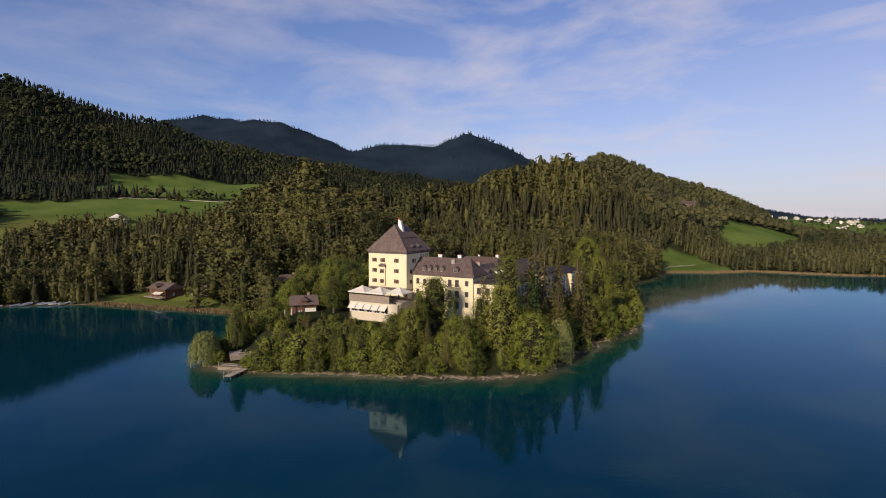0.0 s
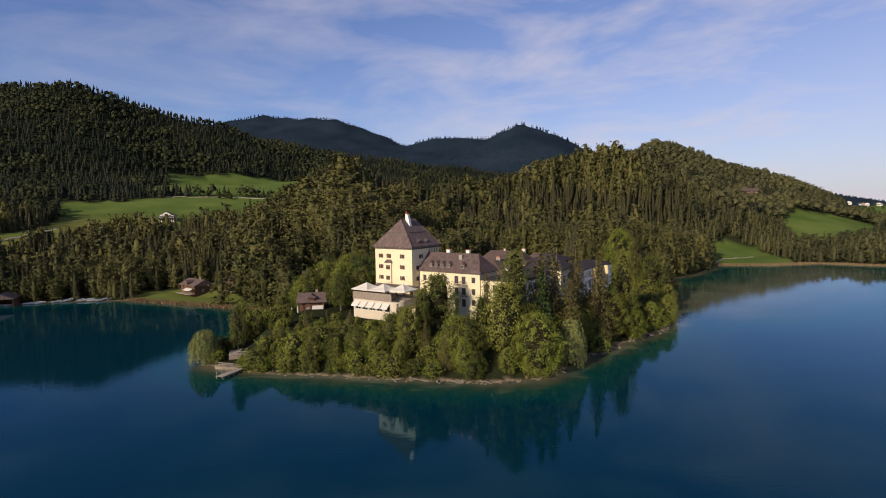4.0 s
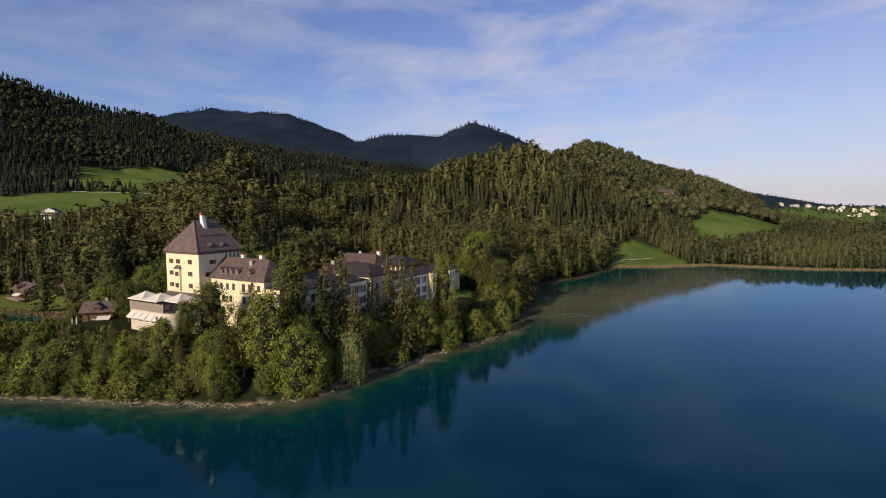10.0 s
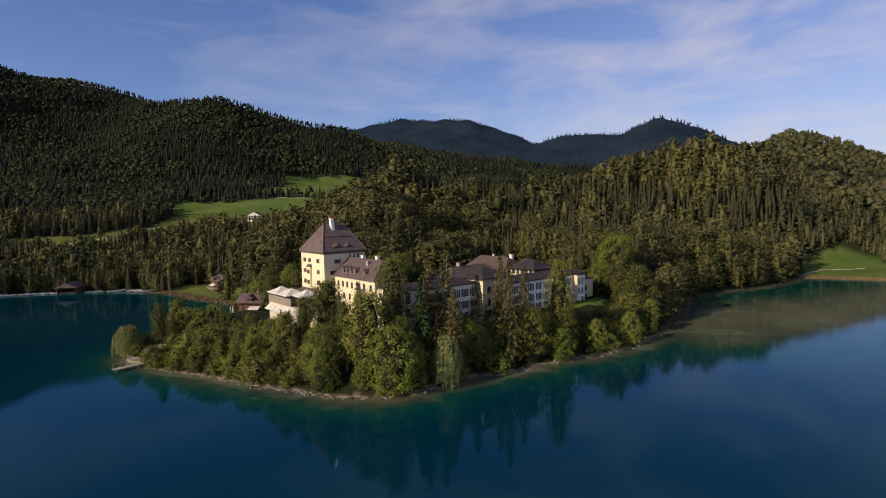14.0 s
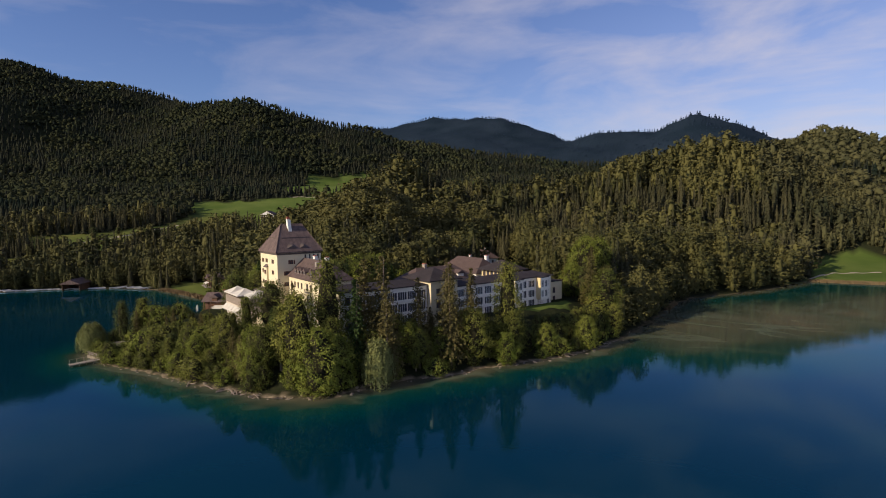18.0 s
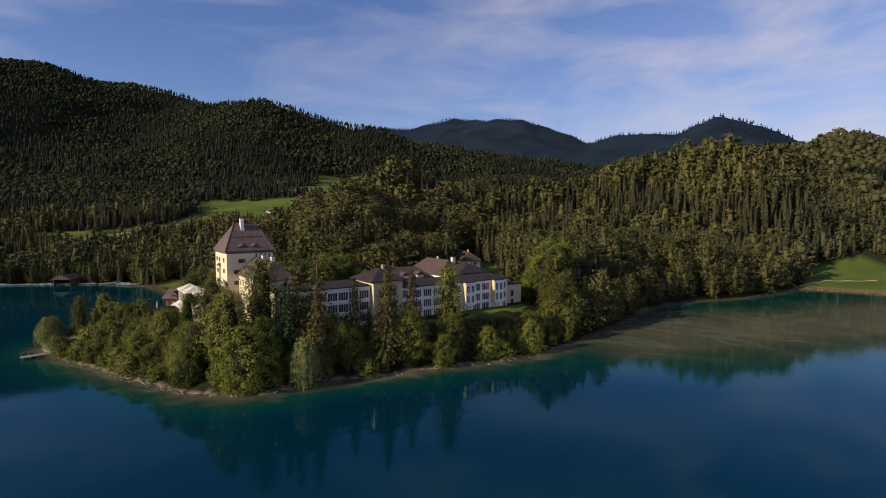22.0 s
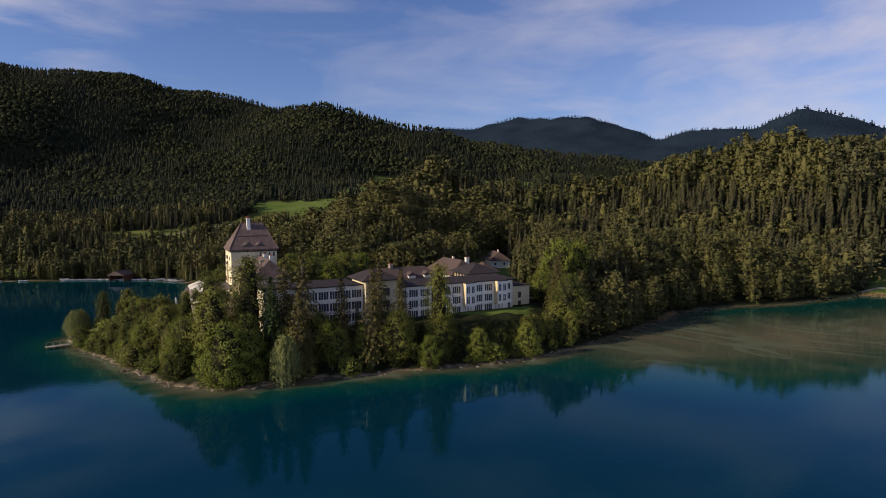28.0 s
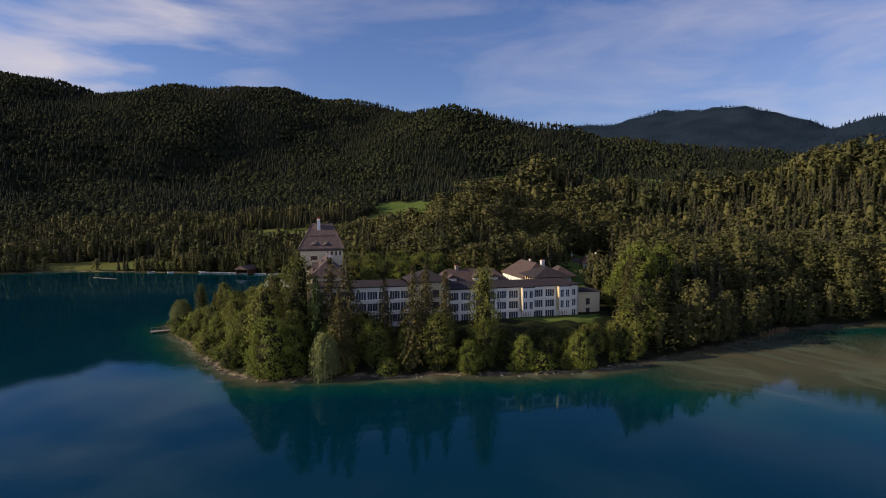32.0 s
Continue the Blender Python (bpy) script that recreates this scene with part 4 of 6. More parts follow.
four_walls(tower, X0, X1, Y0, Y1, ZB, ZE, rows, rrows, [(3, 24, 1, 1.5), (7, 24, 1, 1.5), (11, 24, 1, 1.5)], [(3, 24, 1, 1.5), (7, 24, 1, 1.5), (11, 24, 1, 1.5)], M_CREAM, M_BROWN, 0.6)
bm = bmesh.new()
hip_roof(bm, X0 - 0.5, X1 + 0.5, Y0 - 0.5, Y1 + 0.5, ZE + 0.25, 36.9, 4.5, 3.4, along="y", thick=0.3)
part("roof", bm, M_ROOF, tower, "weathered brown-grey shingle roof")


# ridge and hip boards
xm = (X0 + X1) / 2
for k, (p, q) in enumerate((((X0 - 0.5, Y0 - 0.5, ZE + 0.25), (xm, Y0 + 4.0, 36.9)), ((X1 + 0.5, Y0 - 0.5, ZE + 0.25), (xm, Y0 + 4.0, 36.9)),
                           ((X0 - 0.5, Y1 + 0.5, ZE + 0.25), (xm, Y1 - 2.9, 36.9)), ((X1 + 0.5, Y1 + 0.5, ZE + 0.25), (xm, Y1 - 2.9, 36.9)), ((xm, Y0 + 4.0, 36.9), (xm, Y1 - 2.9, 36.9)))):
    bm = bmesh.new()
    tube(bm, [p, q], 0.13, 6)
    part("hip_board" if k < 4 else "ridge_board", bm, M_ROOF, tower)
part("eaves_board", boxes((X0 - 0.2, X1 + 0.2, Y0 - 0.2, Y0 - 0.004, 28.15, 28.55)), M_TRIM, tower)
part("eaves_board", boxes((X1 + 0.004, X1 + 0.2, Y0, Y1 + 0.1, 28.15, 28.55)), M_TRIM, tower)


def shutters(t, m, rows, material=None):
    me = bpy.data.meshes.get("shutter")
    if not me:
        bm = boxes((-0.21, 0.21, -0.06, -0.004, 0, 1.2))
        me = bpy.data.meshes.new("shutter")
        bm.to_mesh(me)
        bm.free()
        me.materials.append(M_SHUTTER)
        bm = boxes((-0.15, 0.15, -0.068, -0.058, 0.42, 0.78))
        m2 = bpy.data.meshes.new("shutter_panel")
        bm.to_mesh(m2)
        bm.free()
        m2.materials.append(M_BROWN)
    m2 = bpy.data.meshes["shutter_panel"]
    for x, z, w, h, *_ in rows:
        for s in (-1, 1):
            sh = share("shutter", me, t, m @ Matrix.Translation((x + s * (w / 2 + 0.24), 0, z)))
            share("shutter_panel", m2, sh, Matrix())


shutters(tower, side(X0, Y0, 0), rows)
shutters(tower, side(X1, Y0 + 0.6, 90), rrows[:3])
bm = bmesh.new()
lo = [bm.verts.new(p) for p in ((-7.1, 6.0, 34.4), (-5.3, 6.0, 34.4), (-5.3, 7.0, 34.4), (-7.1, 7.0, 34.4))]
hi = [bm.verts.new(p) for p in ((-7.1, 6.0, 38.5), (-6.15, 6.0, 38.1), (-6.15, 7.0, 38.1), (-7.1, 7.0, 38.5))]
for k in range(4):
    bm.faces.new((lo[k], lo[(k + 1) % 4], hi[(k + 1) % 4], hi[k]))
bm.faces.new(hi)
stack = part("chimney", bm, M_CHIM, tower, "white rendered chimney leaning to one side")
part("chimney_cap", boxes((-7.2, -6.35, 5.9, 7.1, 38.52, 38.66), (-7.02, -6.78, 6.12, 6.88, 38.661, 39.15), (-6.72, -6.5, 6.12, 6.88, 38.661, 38.95)), M_BRICK, stack, "red brick chimney top")
# oriel on the front
ox = X0 + 5.35
bm = boxes((ox - 1.1, ox + 1.1, Y0 - 0.55, Y0 - 0.004, 18.2, 24.1))
ori = part("oriel", bm, M_CREAM, tower, "shallow cream oriel bay")
bm = bmesh.new()
v = [bm.verts.new(p) for p in ((ox - 1.35, Y0 - 0.8, 24.1), (ox + 1.35, Y0 - 0.8, 24.1), (ox + 1.35, Y0 - 0.01, 24.1), (ox - 1.35, Y0 - 0.01, 24.1), (ox - 0.9, Y0 - 0.01, 25.0), (ox + 0.9, Y0 - 0.01, 25.0))]
for f in ((0, 1, 5, 4), (0, 4, 3), (1, 2, 5), (0, 3, 2, 1), (2, 3, 4, 5)):
    bm.faces.new([v[i] for i in f])
part("oriel_roof", bm, M_ROOF, ori)
for zi in (22.1, 19.0):
    f, p = window_mesh(0.8, 1.2, 1, True, M_BROWN)
    w_ = share("window", f, ori, Matrix.Translation((ox, Y0 - 0.64, zi)))
    me = bpy.data.meshes["shutter"]
    for s in (-1, 1):
        share("shutter", me, ori, Matrix.Translation((ox + s * 0.60, Y0 - 0.555, zi)) @ Matrix.Diagonal((0.6, 1, 1, 1)))
    bm = boxes((ox - 0.37, ox + 0.37, Y0 - 0.6, Y0 - 0.556, zi + 0.03, zi + 1.17))
    part("pane", bm, M_GLASS, ori)
# base moulding and eaves board
bm = boxes((X0 - 0.15, X1 + 0.15, Y0 - 0.15, Y0 - 0.003, 17.55, 17.8))
part("string_course", bm, M_STONE, tower)
# raised courses and hatches of the roof
for s, (za, inset) in enumerate(((32.9, 0.0),)):
    bm = bmesh.new()
    k = (za - ZE - 0.25) / (36.9 - ZE - 0.25)
    bx = X1 + 0.5 - k * 7.5
    box(bm, bx - 0.05, bx + 0.14, Y0 + 2.6, Y1 - 2.2, za - 0.1, za + 0.1)
    part("roof_course", bm, M_TRIM, tower)
# the same course on the front hip
kf = (32.9 - ZE - 0.25) / (36.9 - ZE - 0.25)
fy = Y0 - 0.5 + kf * 4.5
part("roof_course", boxes((X0 - 0.5 + kf * 7.5 + 0.15, X1 + 0.5 - kf * 7.5 - 0.15, fy - 0.14, fy + 0.05, 32.8, 33.0)), M_TRIM, tower)
for yy, ww in ((5.2, 1.7), (8.8, 1.2)):
    bm = bmesh.new()
    zz = 29.9
    k = (zz - ZE - 0.25) / (36.9 - ZE - 0.25)
    bx = X1 + 0.5 - k * 7.5
    v = [bm.verts.new(p) for p in ((bx + 0.1, yy - ww, zz), (bx + 0.1, yy + ww, zz), (bx + 0.1, yy, zz + 0.75), (bx - 1.6, yy - ww * 0.6, zz + 1.4), (bx - 1.6, yy + ww * 0.6, zz + 1.4))]
    for f in ((0, 1, 2), (0, 2, 3), (1, 4, 2), (2, 4, 3)):
        bm.faces.new([v[i] for i in f])
    part("roof_hatch", bm, M_TRIM, tower)

# ---- the old wing with its dormers ----
old = thing("hotel_old_wing", HOTEL, "cream hotel wing with a brown dormered hip roof", "hotel wing")
OX0, OX1, OY0, OY1 = -0.43, 20.2, 3.7, 13.2
rows = [(x, 19.0, 1.1, 1.7, 1, True) for x in (2.0, 4.4, 6.8, 9.2)] + [(x, z, 1.3, 2.1, 1, True) for x in (13.0, 15.4) for z in (12.4, 15.6, 18.8)] + [(18.6, z, 1.2, 1.6, 1, True) for z in (12.9, 16.0, 19.2)] \
    + [(x, z, 1.1, 1.7, 1, True) for x in (2.0, 5.0, 8.0) for z in (12.6, 15.8)]
four_walls(old, OX0, OX1, OY0, OY1, 8.0, 21.9, rows, [(2.5, z, 1.2, 1.7, 1, True) for z in (12.6, 15.8, 19)] + [(6, 19, 1.2, 1.7, 1, True)], [], [], M_CREAM, M_BROWN)
bm = bmesh.new()
hip_roof(bm, OX0 + 0.01, OX1 + 0.6, OY0 - 0.6, OY1 + 0.6, 22.1, 27.0, 0.0, 3.6, along="x", thick=0.22)
part("roof", bm, M_ROOF, old, "brown-grey shingle hip roof")
for dx, dw in ((3.4, 0.62), (5.4, 0.62), (7.4, 0.62), (9.6, 0.7), (14.2, 0.95)):
    yb, zb = OY0 + 0.5, 22.95
    bm = boxes((dx - dw, dx + dw, yb, yb + 2.0, zb, zb + 1.15))
    d_ = part("dormer", bm, M_ROOF, old, "small gabled roof dormer")
    bm = bmesh.new()
    v = [bm.verts.new(p) for p in ((dx - dw - 0.25, yb - 0.2, zb + 1.05), (dx + dw + 0.25, yb - 0.2, zb + 1.05), (dx, yb - 0.2, zb + 1.9), (dx - dw - 0.25, yb + 3.2, zb + 1.05), (dx + dw + 0.25, yb + 3.2, zb + 1.05), (dx, yb + 3.4, zb + 1.9))]
    for f in ((0, 1, 2), (0, 2, 5, 3), (1, 4, 5, 2), (3, 5, 4), (0, 3, 4, 1)):
        bm.faces.new([v[i] for i in f])
    part("dormer_roof", bm, M_ROOF, d_)
    f, p = window_mesh(dw * 1.3, 0.95, 1, False, M_GREYWOOD)
    w_ = share("window", f, d_, Matrix.Translation((dx, yb - 0.08, zb + 0.1)))
    bm = boxes((dx - dw * 0.6, dx + dw * 0.6, yb - 0.04, yb - 0.004, zb + 0.13, zb + 1.0))
    part("pane", bm, M_GLASS, d_)
for cx, cy in ((6.6, 9.0), (13.0, 9.6)):
    chimney(old, cx, cy, 25.6, 28.0, 1.1, 0.9)
bm = boxes((11.6, 12.7, 6.6, 7.6, 24.6, 26.6))
part("chimney", bm, M_STONE, old)
for xx in (13.0, 15.4):
    for zz in (15.5, 18.7):
        bm = boxes((xx - 1.0, xx + 1.0, OY0 - 0.75, OY0 - 0.003, zz - 0.16, zz - 0.04))
        b_ = part("balcony", bm, M_STONE, old)
        bm = boxes((xx - 1.0, xx + 1.0, OY0 - 0.75, OY0 - 0.71, zz + 0.85, zz + 0.9), *[(xx - 1.0 + 0.2 * q, xx - 0.97 + 0.2 * q, OY0 - 0.745, OY0 - 0.715, zz - 0.04, zz + 0.85) for q in range(11)])
        part("balcony_rail", bm, M_RAIL, b_)

# ---- the link and the long garden wings ----
link = thing("hotel_link", HOTEL, "white rendered flat-roofed link of the hotel", "hotel wing")
rows = [(x, z, 1.3, 2.0, 1, True) for x in (1.6, 4.4, 7.2) for z in (10.6, 13.8, 17.0)]
facade(link, side(20.2, 4.3, 0), 0, 10.5, 7.5, 20.3, rows, M_CREAM, M_BROWN)
facade(link, side(30.7, 4.3, 90), 0, 7.6, 7.5, 20.3, [(2.2, z, 1.6, 2.0, 1, True) for z in (10.4, 13.7, 16.9)] + [(5.6, z, 1.6, 2.0, 1, True) for z in (10.4, 13.7, 16.9)], M_WHITE, M_BROWN)
bm = bmesh.new()
hip_roof(bm, 20.0, 31.2, 3.8, 14.5, 20.5, 21.6, 4, 4, along="y", thick=0.25)
part("roof", bm, M_SLATE, link)


def french_rows(y0, y1, zs, n, w=2.9, h=2.3):
    return [(x, z, w, h, 3, False) for x in spread(y0, y1, n) for z in zs]


wing1 = thing("garden_wing", HOTEL, "three-storey white garden wing with dark french windows", "hotel wing", "garden wings of the hotel")
LEN1 = 19.1
facade(wing1, side(30.7, 11.9, 90), 0, LEN1, 7.5, 20.0, french_rows(0.2, LEN1 - 0.2, (10.0, 13.25, 16.5), 6), M_WHITE, M_FRAME)
bm = bmesh.new()
hip_roof(bm, 19.0, 31.1, 11.6, 31.0, 20.2, 21.4, 3.0, 3.0, along="y", thick=0.28)
part("roof", bm, M_SLATE, wing1, "low dark slate roof")

block = thing("hotel_middle_block", HOTEL, "yellow hotel block with a wide hipped slate roof", "hotel wing")
four_walls(block, 20.9, 32.3, 31.3, 40.6, 7.5, 21.0, [(x, 17.6, 1.2, 2.0, 1, True) for x in (2.4, 5.6, 8.8)], [(2.2, z, 1.6, 2.1, 1, True) for z in (10, 13.3, 16.7)] + [(5.8, z, 2.0, 2.1, 1, True) for z in (10, 13.3, 16.7)], [], [(4, 17.6, 1.2, 2, 1, True)], M_CREAM, M_BROWN)
bm = bmesh.new()
hip_roof(bm, 19.7, 33.5, 30.0, 41.9, 21.3, 24.2, 6.2, 6.2, along="x", thick=0.25)
part("roof", bm, M_SLATE, block, "hipped dark slate roof")

wing2 = thing("garden_wing", HOTEL, "three-storey white garden wing with yellow bays and dark french windows", "hotel wing", "garden wings of the hotel")
facade(wing2, side(30.6, 40.7, 90), 0, 41.4, 7.2, 18.4, french_rows(0.6, 22.4, (8.95, 12.05, 15.2), 6) + french_rows(26.6, 34.0, (8.95, 12.05, 15.2), 2) + [(40.0, z, 1.2, 2.1, 1, False) for z in (8.95, 12.05, 15.2)], M_WHITE, M_FRAME)
facade(wing2, side(30.6, 82.1, 180), 0, 12, 7.2, 18.4, [(3, z, 1.4, 2, 1, True) for z in (9, 12, 15.2)] + [(8, z, 1.4, 2, 1, True) for z in (9, 12, 15.2)], M_CREAM, M_BROWN)
bm = bmesh.new()
hip_roof(bm, 18.6, 31.0, 40.2, 83.0, 18.65, 19.9, 4, 4, along="y", thick=0.3)
part("roof", bm, M_SLATE, wing2, "low dark slate roof")
for yb in (63.3, 74.9):
    d = 2.1
    facade(wing2, side(30.6 + d, yb, 90), 0, 3.7, 11.2, 18.35, [(xx, z, 1.15, 2.3, 1, False) for xx in (0.95, 2.7) for z in (12.0, 15.2)], M_WHITE, M_FRAME, 0.3, "white rendered bay front")
    for yy in (yb, yb + 3.45):
        bm = boxes((30.603, 30.6 + d - 0.003, yy, yy + 0.25, 11.4, 18.35))
        part("bay_cheek", bm, M_YELLOW, wing2)
    bm = boxes((30.603, 30.6 + d - 0.003, yb + 0.26, yb + 3.44, 11.2, 11.39))
    part("bay_floor", bm, M_YELLOW, wing2)
    part("bay_roof", boxes((31.003, 30.6 + d + 0.12, yb - 0.12, yb + 3.82, 18.354, 18.6)), M_SLATE, wing2)

# storey bands along the garden fronts
for w_, ya, yb, zs in ((wing1, 11.95, 30.95, (12.75, 16.0)), (wing2, 40.75, 82.05, (11.55, 14.68))):
    for zz in zs:
        part("storey_band", boxes((30.703 if w_ is wing1 else 30.603, 30.84 if w_ is wing1 else 30.74, ya, yb, zz, zz + 0.22)), M_FRAME, w_)
for yy in spread(63.6, 66.8, 2) + spread(75.2, 78.4, 2):
    f, p = window_mesh(1.3, 2.3, 1, False, M_BROWN)
    wo_ = share("window", f, wing2, side(30.6, 0, 90) @ Matrix.Translation((yy, -0.03, 8.8)))
    share("pane", p, wo_, Matrix())
annex = thing("hotel_annex", HOTEL, "low cream annex at the end of the wing", "hotel wing")
four_walls(annex, 19.0, 27.6, 82.6, 91.0, 6.5, 15.6, [], [(4.0, 8.2, 1.4, 2.4, 1, True), (4.0, 11.6, 1.4, 2.0, 1, True)], [], [], M_CREAM, M_BROWN)
bm = boxes((18.8, 27.9, 82.5, 91.3, 15.604, 15.85))
part("roof", bm, M_SLATE, annex)

# ---- terrace in front of the tower ----
ter = thing("restaurant_terrace", HOTEL, "cream terrace building with a stone parapet below the tower", "terrace")
TX0, TX1, TY0 = -13.4, 0.6, -10.6
rows = [(x, 11.6, 2.0, 1.7, 1, False) for x in (1.6, 4.3, 7.0, 9.7, 12.4)]
facade(ter, side(TX0, TY0, 0), 0, TX1 - TX0, 6.5, 14.6, rows, M_STUCCO, M_FRAME)
facade(ter, side(TX0, 0.3, 270), 0, 10.49, 6.5, 14.6, [(3, 11.6, 1.8, 1.7, 1, False), (7, 11.6, 1.8, 1.7, 1, False)], M_STUCCO, M_FRAME)
bm = bmesh.new()
# rounded end of the terrace
ring = [(TX1 + 2.8 * math.sin(a), TY0 + 2.8 - 2.8 * math.cos(a)) for a in [k * math.pi / 2 / 8 for k in range(9)]] + [(TX1 + 2.8, 0.2)]
for (ax, ay), (bx, by) in zip(ring, ring[1:]):
    v = [bm.verts.new(p) for p in ((ax, ay, 6.5), (bx, by, 6.5), (bx, by, 14.6), (ax, ay, 14.6))]
    bm.faces.new(v)
bmesh.ops.remove_doubles(bm, verts=bm.verts, dist=0.001)
part("bastion_wall", bm, M_STUCCO, ter, "rounded cream bastion wall")
bm = boxes((TX0 + 0.41, TX1 + 0.6, TY0 + 0.41, 0.2, 14.3, 14.75), (TX1 + 0.6, TX1 + 2.6, TY0 + 2.9, 0.2, 14.3, 14.75))
part("terrace_floor", bm, M_STONE, ter)
bm = boxes((TX0 - 0.12, TX1 + 0.2, TY0 - 0.12, TY0 + 0.3, 14.604, 16.7), (TX0 - 0.12, TX0 + 0.3, TY0 + 0.305, 0.2, 14.604, 16.7))
part("parapet", bm, M_DRIFT, ter, "weathered grey-brown terrace parapet")
# roofed arcade against the tower
bm = bmesh.new()
v = [bm.verts.new(p) for p in ((TX0, -2.6, 17.0), (TX1 + 1.5, -2.6, 17.0), (TX1 + 1.5, 0.38, 17.5), (TX0, 0.38, 17.5), (TX0, -2.6, 17.2), (TX1 + 1.5, -2.6, 17.2), (TX1 + 1.5, 0.38, 17.7), (TX0, 0.38, 17.7))]
for f in ((0, 3, 2, 1), (4, 5, 6, 7), (0, 1, 5, 4), (1, 2, 6, 5), (2, 3, 7, 6), (3, 0, 4, 7)):
    bm.faces.new([v[i] for i in f])
part("arcade_roof", bm, M_TRIM, ter, "dark lean-to roof over the terrace door")
for k in range(6):
    xx = TX0 + 0.4 + k * 2.9
    part("arcade_post", boxes((xx - 0.1, xx + 0.1, -2.5, -2.3, 14.755, 17.0)), M_BROWN, ter)
# awnings over the lower windows
for x, *_ in rows:
    bm = bmesh.new()
    a, b = TX0 + x - 1.2, TX0 + x + 1.2
    v = [bm.verts.new(p) for p in ((a, TY0 - 0.02, 14.1), (b, TY0 - 0.02, 14.1), (b, TY0 - 1.5, 12.9), (a, TY0 - 1.5, 12.9), (a, TY0 - 1.5, 12.65), (b, TY0 - 1.5, 12.65), (a, TY0 - 0.02, 14.0), (b, TY0 - 0.02, 14.0), (a, TY0 - 1.46, 12.82), (b, TY0 - 1.46, 12.82))]
    for f in ((0, 3, 2, 1), (3, 4, 5, 2), (6, 7, 9, 8), (0, 6, 8, 3), (1, 2, 9, 7)):
        bm.faces.new([v[i] for i in f])
    part("awning", bm, M_CLOTH, ter, "white canvas awning")


def parasol(m, span, label, group):
    """A square white market parasol: ribbed canopy with a valance, pole, foot."""
    t = thing("parasol", m, label, "parasol", group)
    bm = bmesh.new()
    n, r = 8, span / 2
    top = bm.verts.new((0, 0, 4.3))
    mid, rim, low = [], [], []
    for k in range(n):
        a = k * 6.2832 / n
        q = r / max(abs(math.cos(a)), abs(math.sin(a)))
        sag = 0.0 if k % 2 else 0.12
        mid.append(bm.verts.new((q * 0.5 * math.cos(a), q * 0.5 * math.sin(a), 3.38 - sag)))
        rim.append(bm.verts.new((q * math.cos(a), q * math.sin(a), 2.7)))
        low.append(bm.verts.new((q * math.cos(a), q * math.sin(a), 2.42)))
    for k in range(n):
        j = (k + 1) % n
        bm.faces.new((mid[k], mid[j], top))
        bm.faces.new((rim[k], rim[j], mid[j], mid[k]))
        bm.faces.new((low[k], low[j], rim[j], rim[k]))
    part("canopy", bm, M_CLOTH, t)
    bm = bmesh.new()
    tube(bm, [(0, 0, 0), (0, 0, 4.25)], 0.05, 6)
    part("pole", bm, M_BROWN, t)
    part("foot", boxes((-0.35, 0.35, -0.35, 0.35, 0, 0.1)), M_STONE, t)
    return t


p0 = parasol(HOTEL @ pose(-10.6, -8.0, 14.76), 6.2, "open white square parasol on the terrace", "terrace parasols")
for px, py in ((-4.3, -7.9), (1.2, -6.0)):
    copy_thing(p0, HOTEL @ pose(px, py, 14.76))

def bistro(m, group):
    """A small table with a cloth and four chairs set apart from it."""
    t = thing("dining_table", m, "small terrace table with a white cloth", "table", group)
    bm = boxes((-0.45, 0.45, -0.45, 0.45, 0.72, 0.75), (-0.45, 0.45, -0.455, -0.45, 0.5, 0.72), (-0.45, 0.45, 0.45, 0.455, 0.5, 0.72))
    part("tablecloth", bm, M_CLOTH, t)
    bm = bmesh.new()
    tube(bm, [(0, 0, 0), (0, 0, 0.72)], 0.05, 6)
    part("leg", bm, M_RAIL, t)
    return t


def chair(m, group):
    t = thing("terrace_chair", m, "dark wicker terrace chair", "chair", group)
    part("seat", boxes((-0.25, 0.25, -0.25, 0.25, 0.42, 0.47)), M_BROWN, t)
    part("backrest", boxes((-0.25, 0.25, 0.2, 0.25, 0.47, 0.95)), M_BROWN, t)
    for sx in (-1, 1):
        for sy in (-1, 1):
            part("leg", boxes((sx * 0.22 - 0.02, sx * 0.22 + 0.02, sy * 0.22 - 0.02, sy * 0.22 + 0.02, 0, 0.42)), M_BROWN, t)
    return t


t0 = bistro(HOTEL @ pose(-12.0, -9.0, 14.76), "terrace tables")
c0 = chair(HOTEL @ pose(-12.0, -8.2, 14.76), "terrace chairs")
for px, py in ((-9.8, -9.0), (-7.4, -9.1), (-5.2, -9.0), (-2.8, -9.0), (-0.8, -8.9), (-10.4, -6.2), (-7.6, -6.0), (-4.6, -6.1), (-1.8, -6.0)):
    copy_thing(t0, HOTEL @ pose(px, py, 14.76))
    copy_thing(c0, HOTEL @ pose(px, py + 0.8, 14.76))
    copy_thing(c0, HOTEL @ pose(px, py - 0.8, 14.76, 0, 0, 180))

# round tower stub beside the terrace
stub = thing("corner_bastion", HOTEL, "low round cream corner bastion under the trees", "bastion")
bm = bmesh.new()
tube(bm, [(4.4, -5.4, 5.5), (4.4, -5.4, 11.4), (4.4, -5.4, 11.5), (4.4, -5.4, 12.6)], [2.2, 2.1, 2.4, 0.2], 18)
part("wall", bm, M_CREAM, stub)


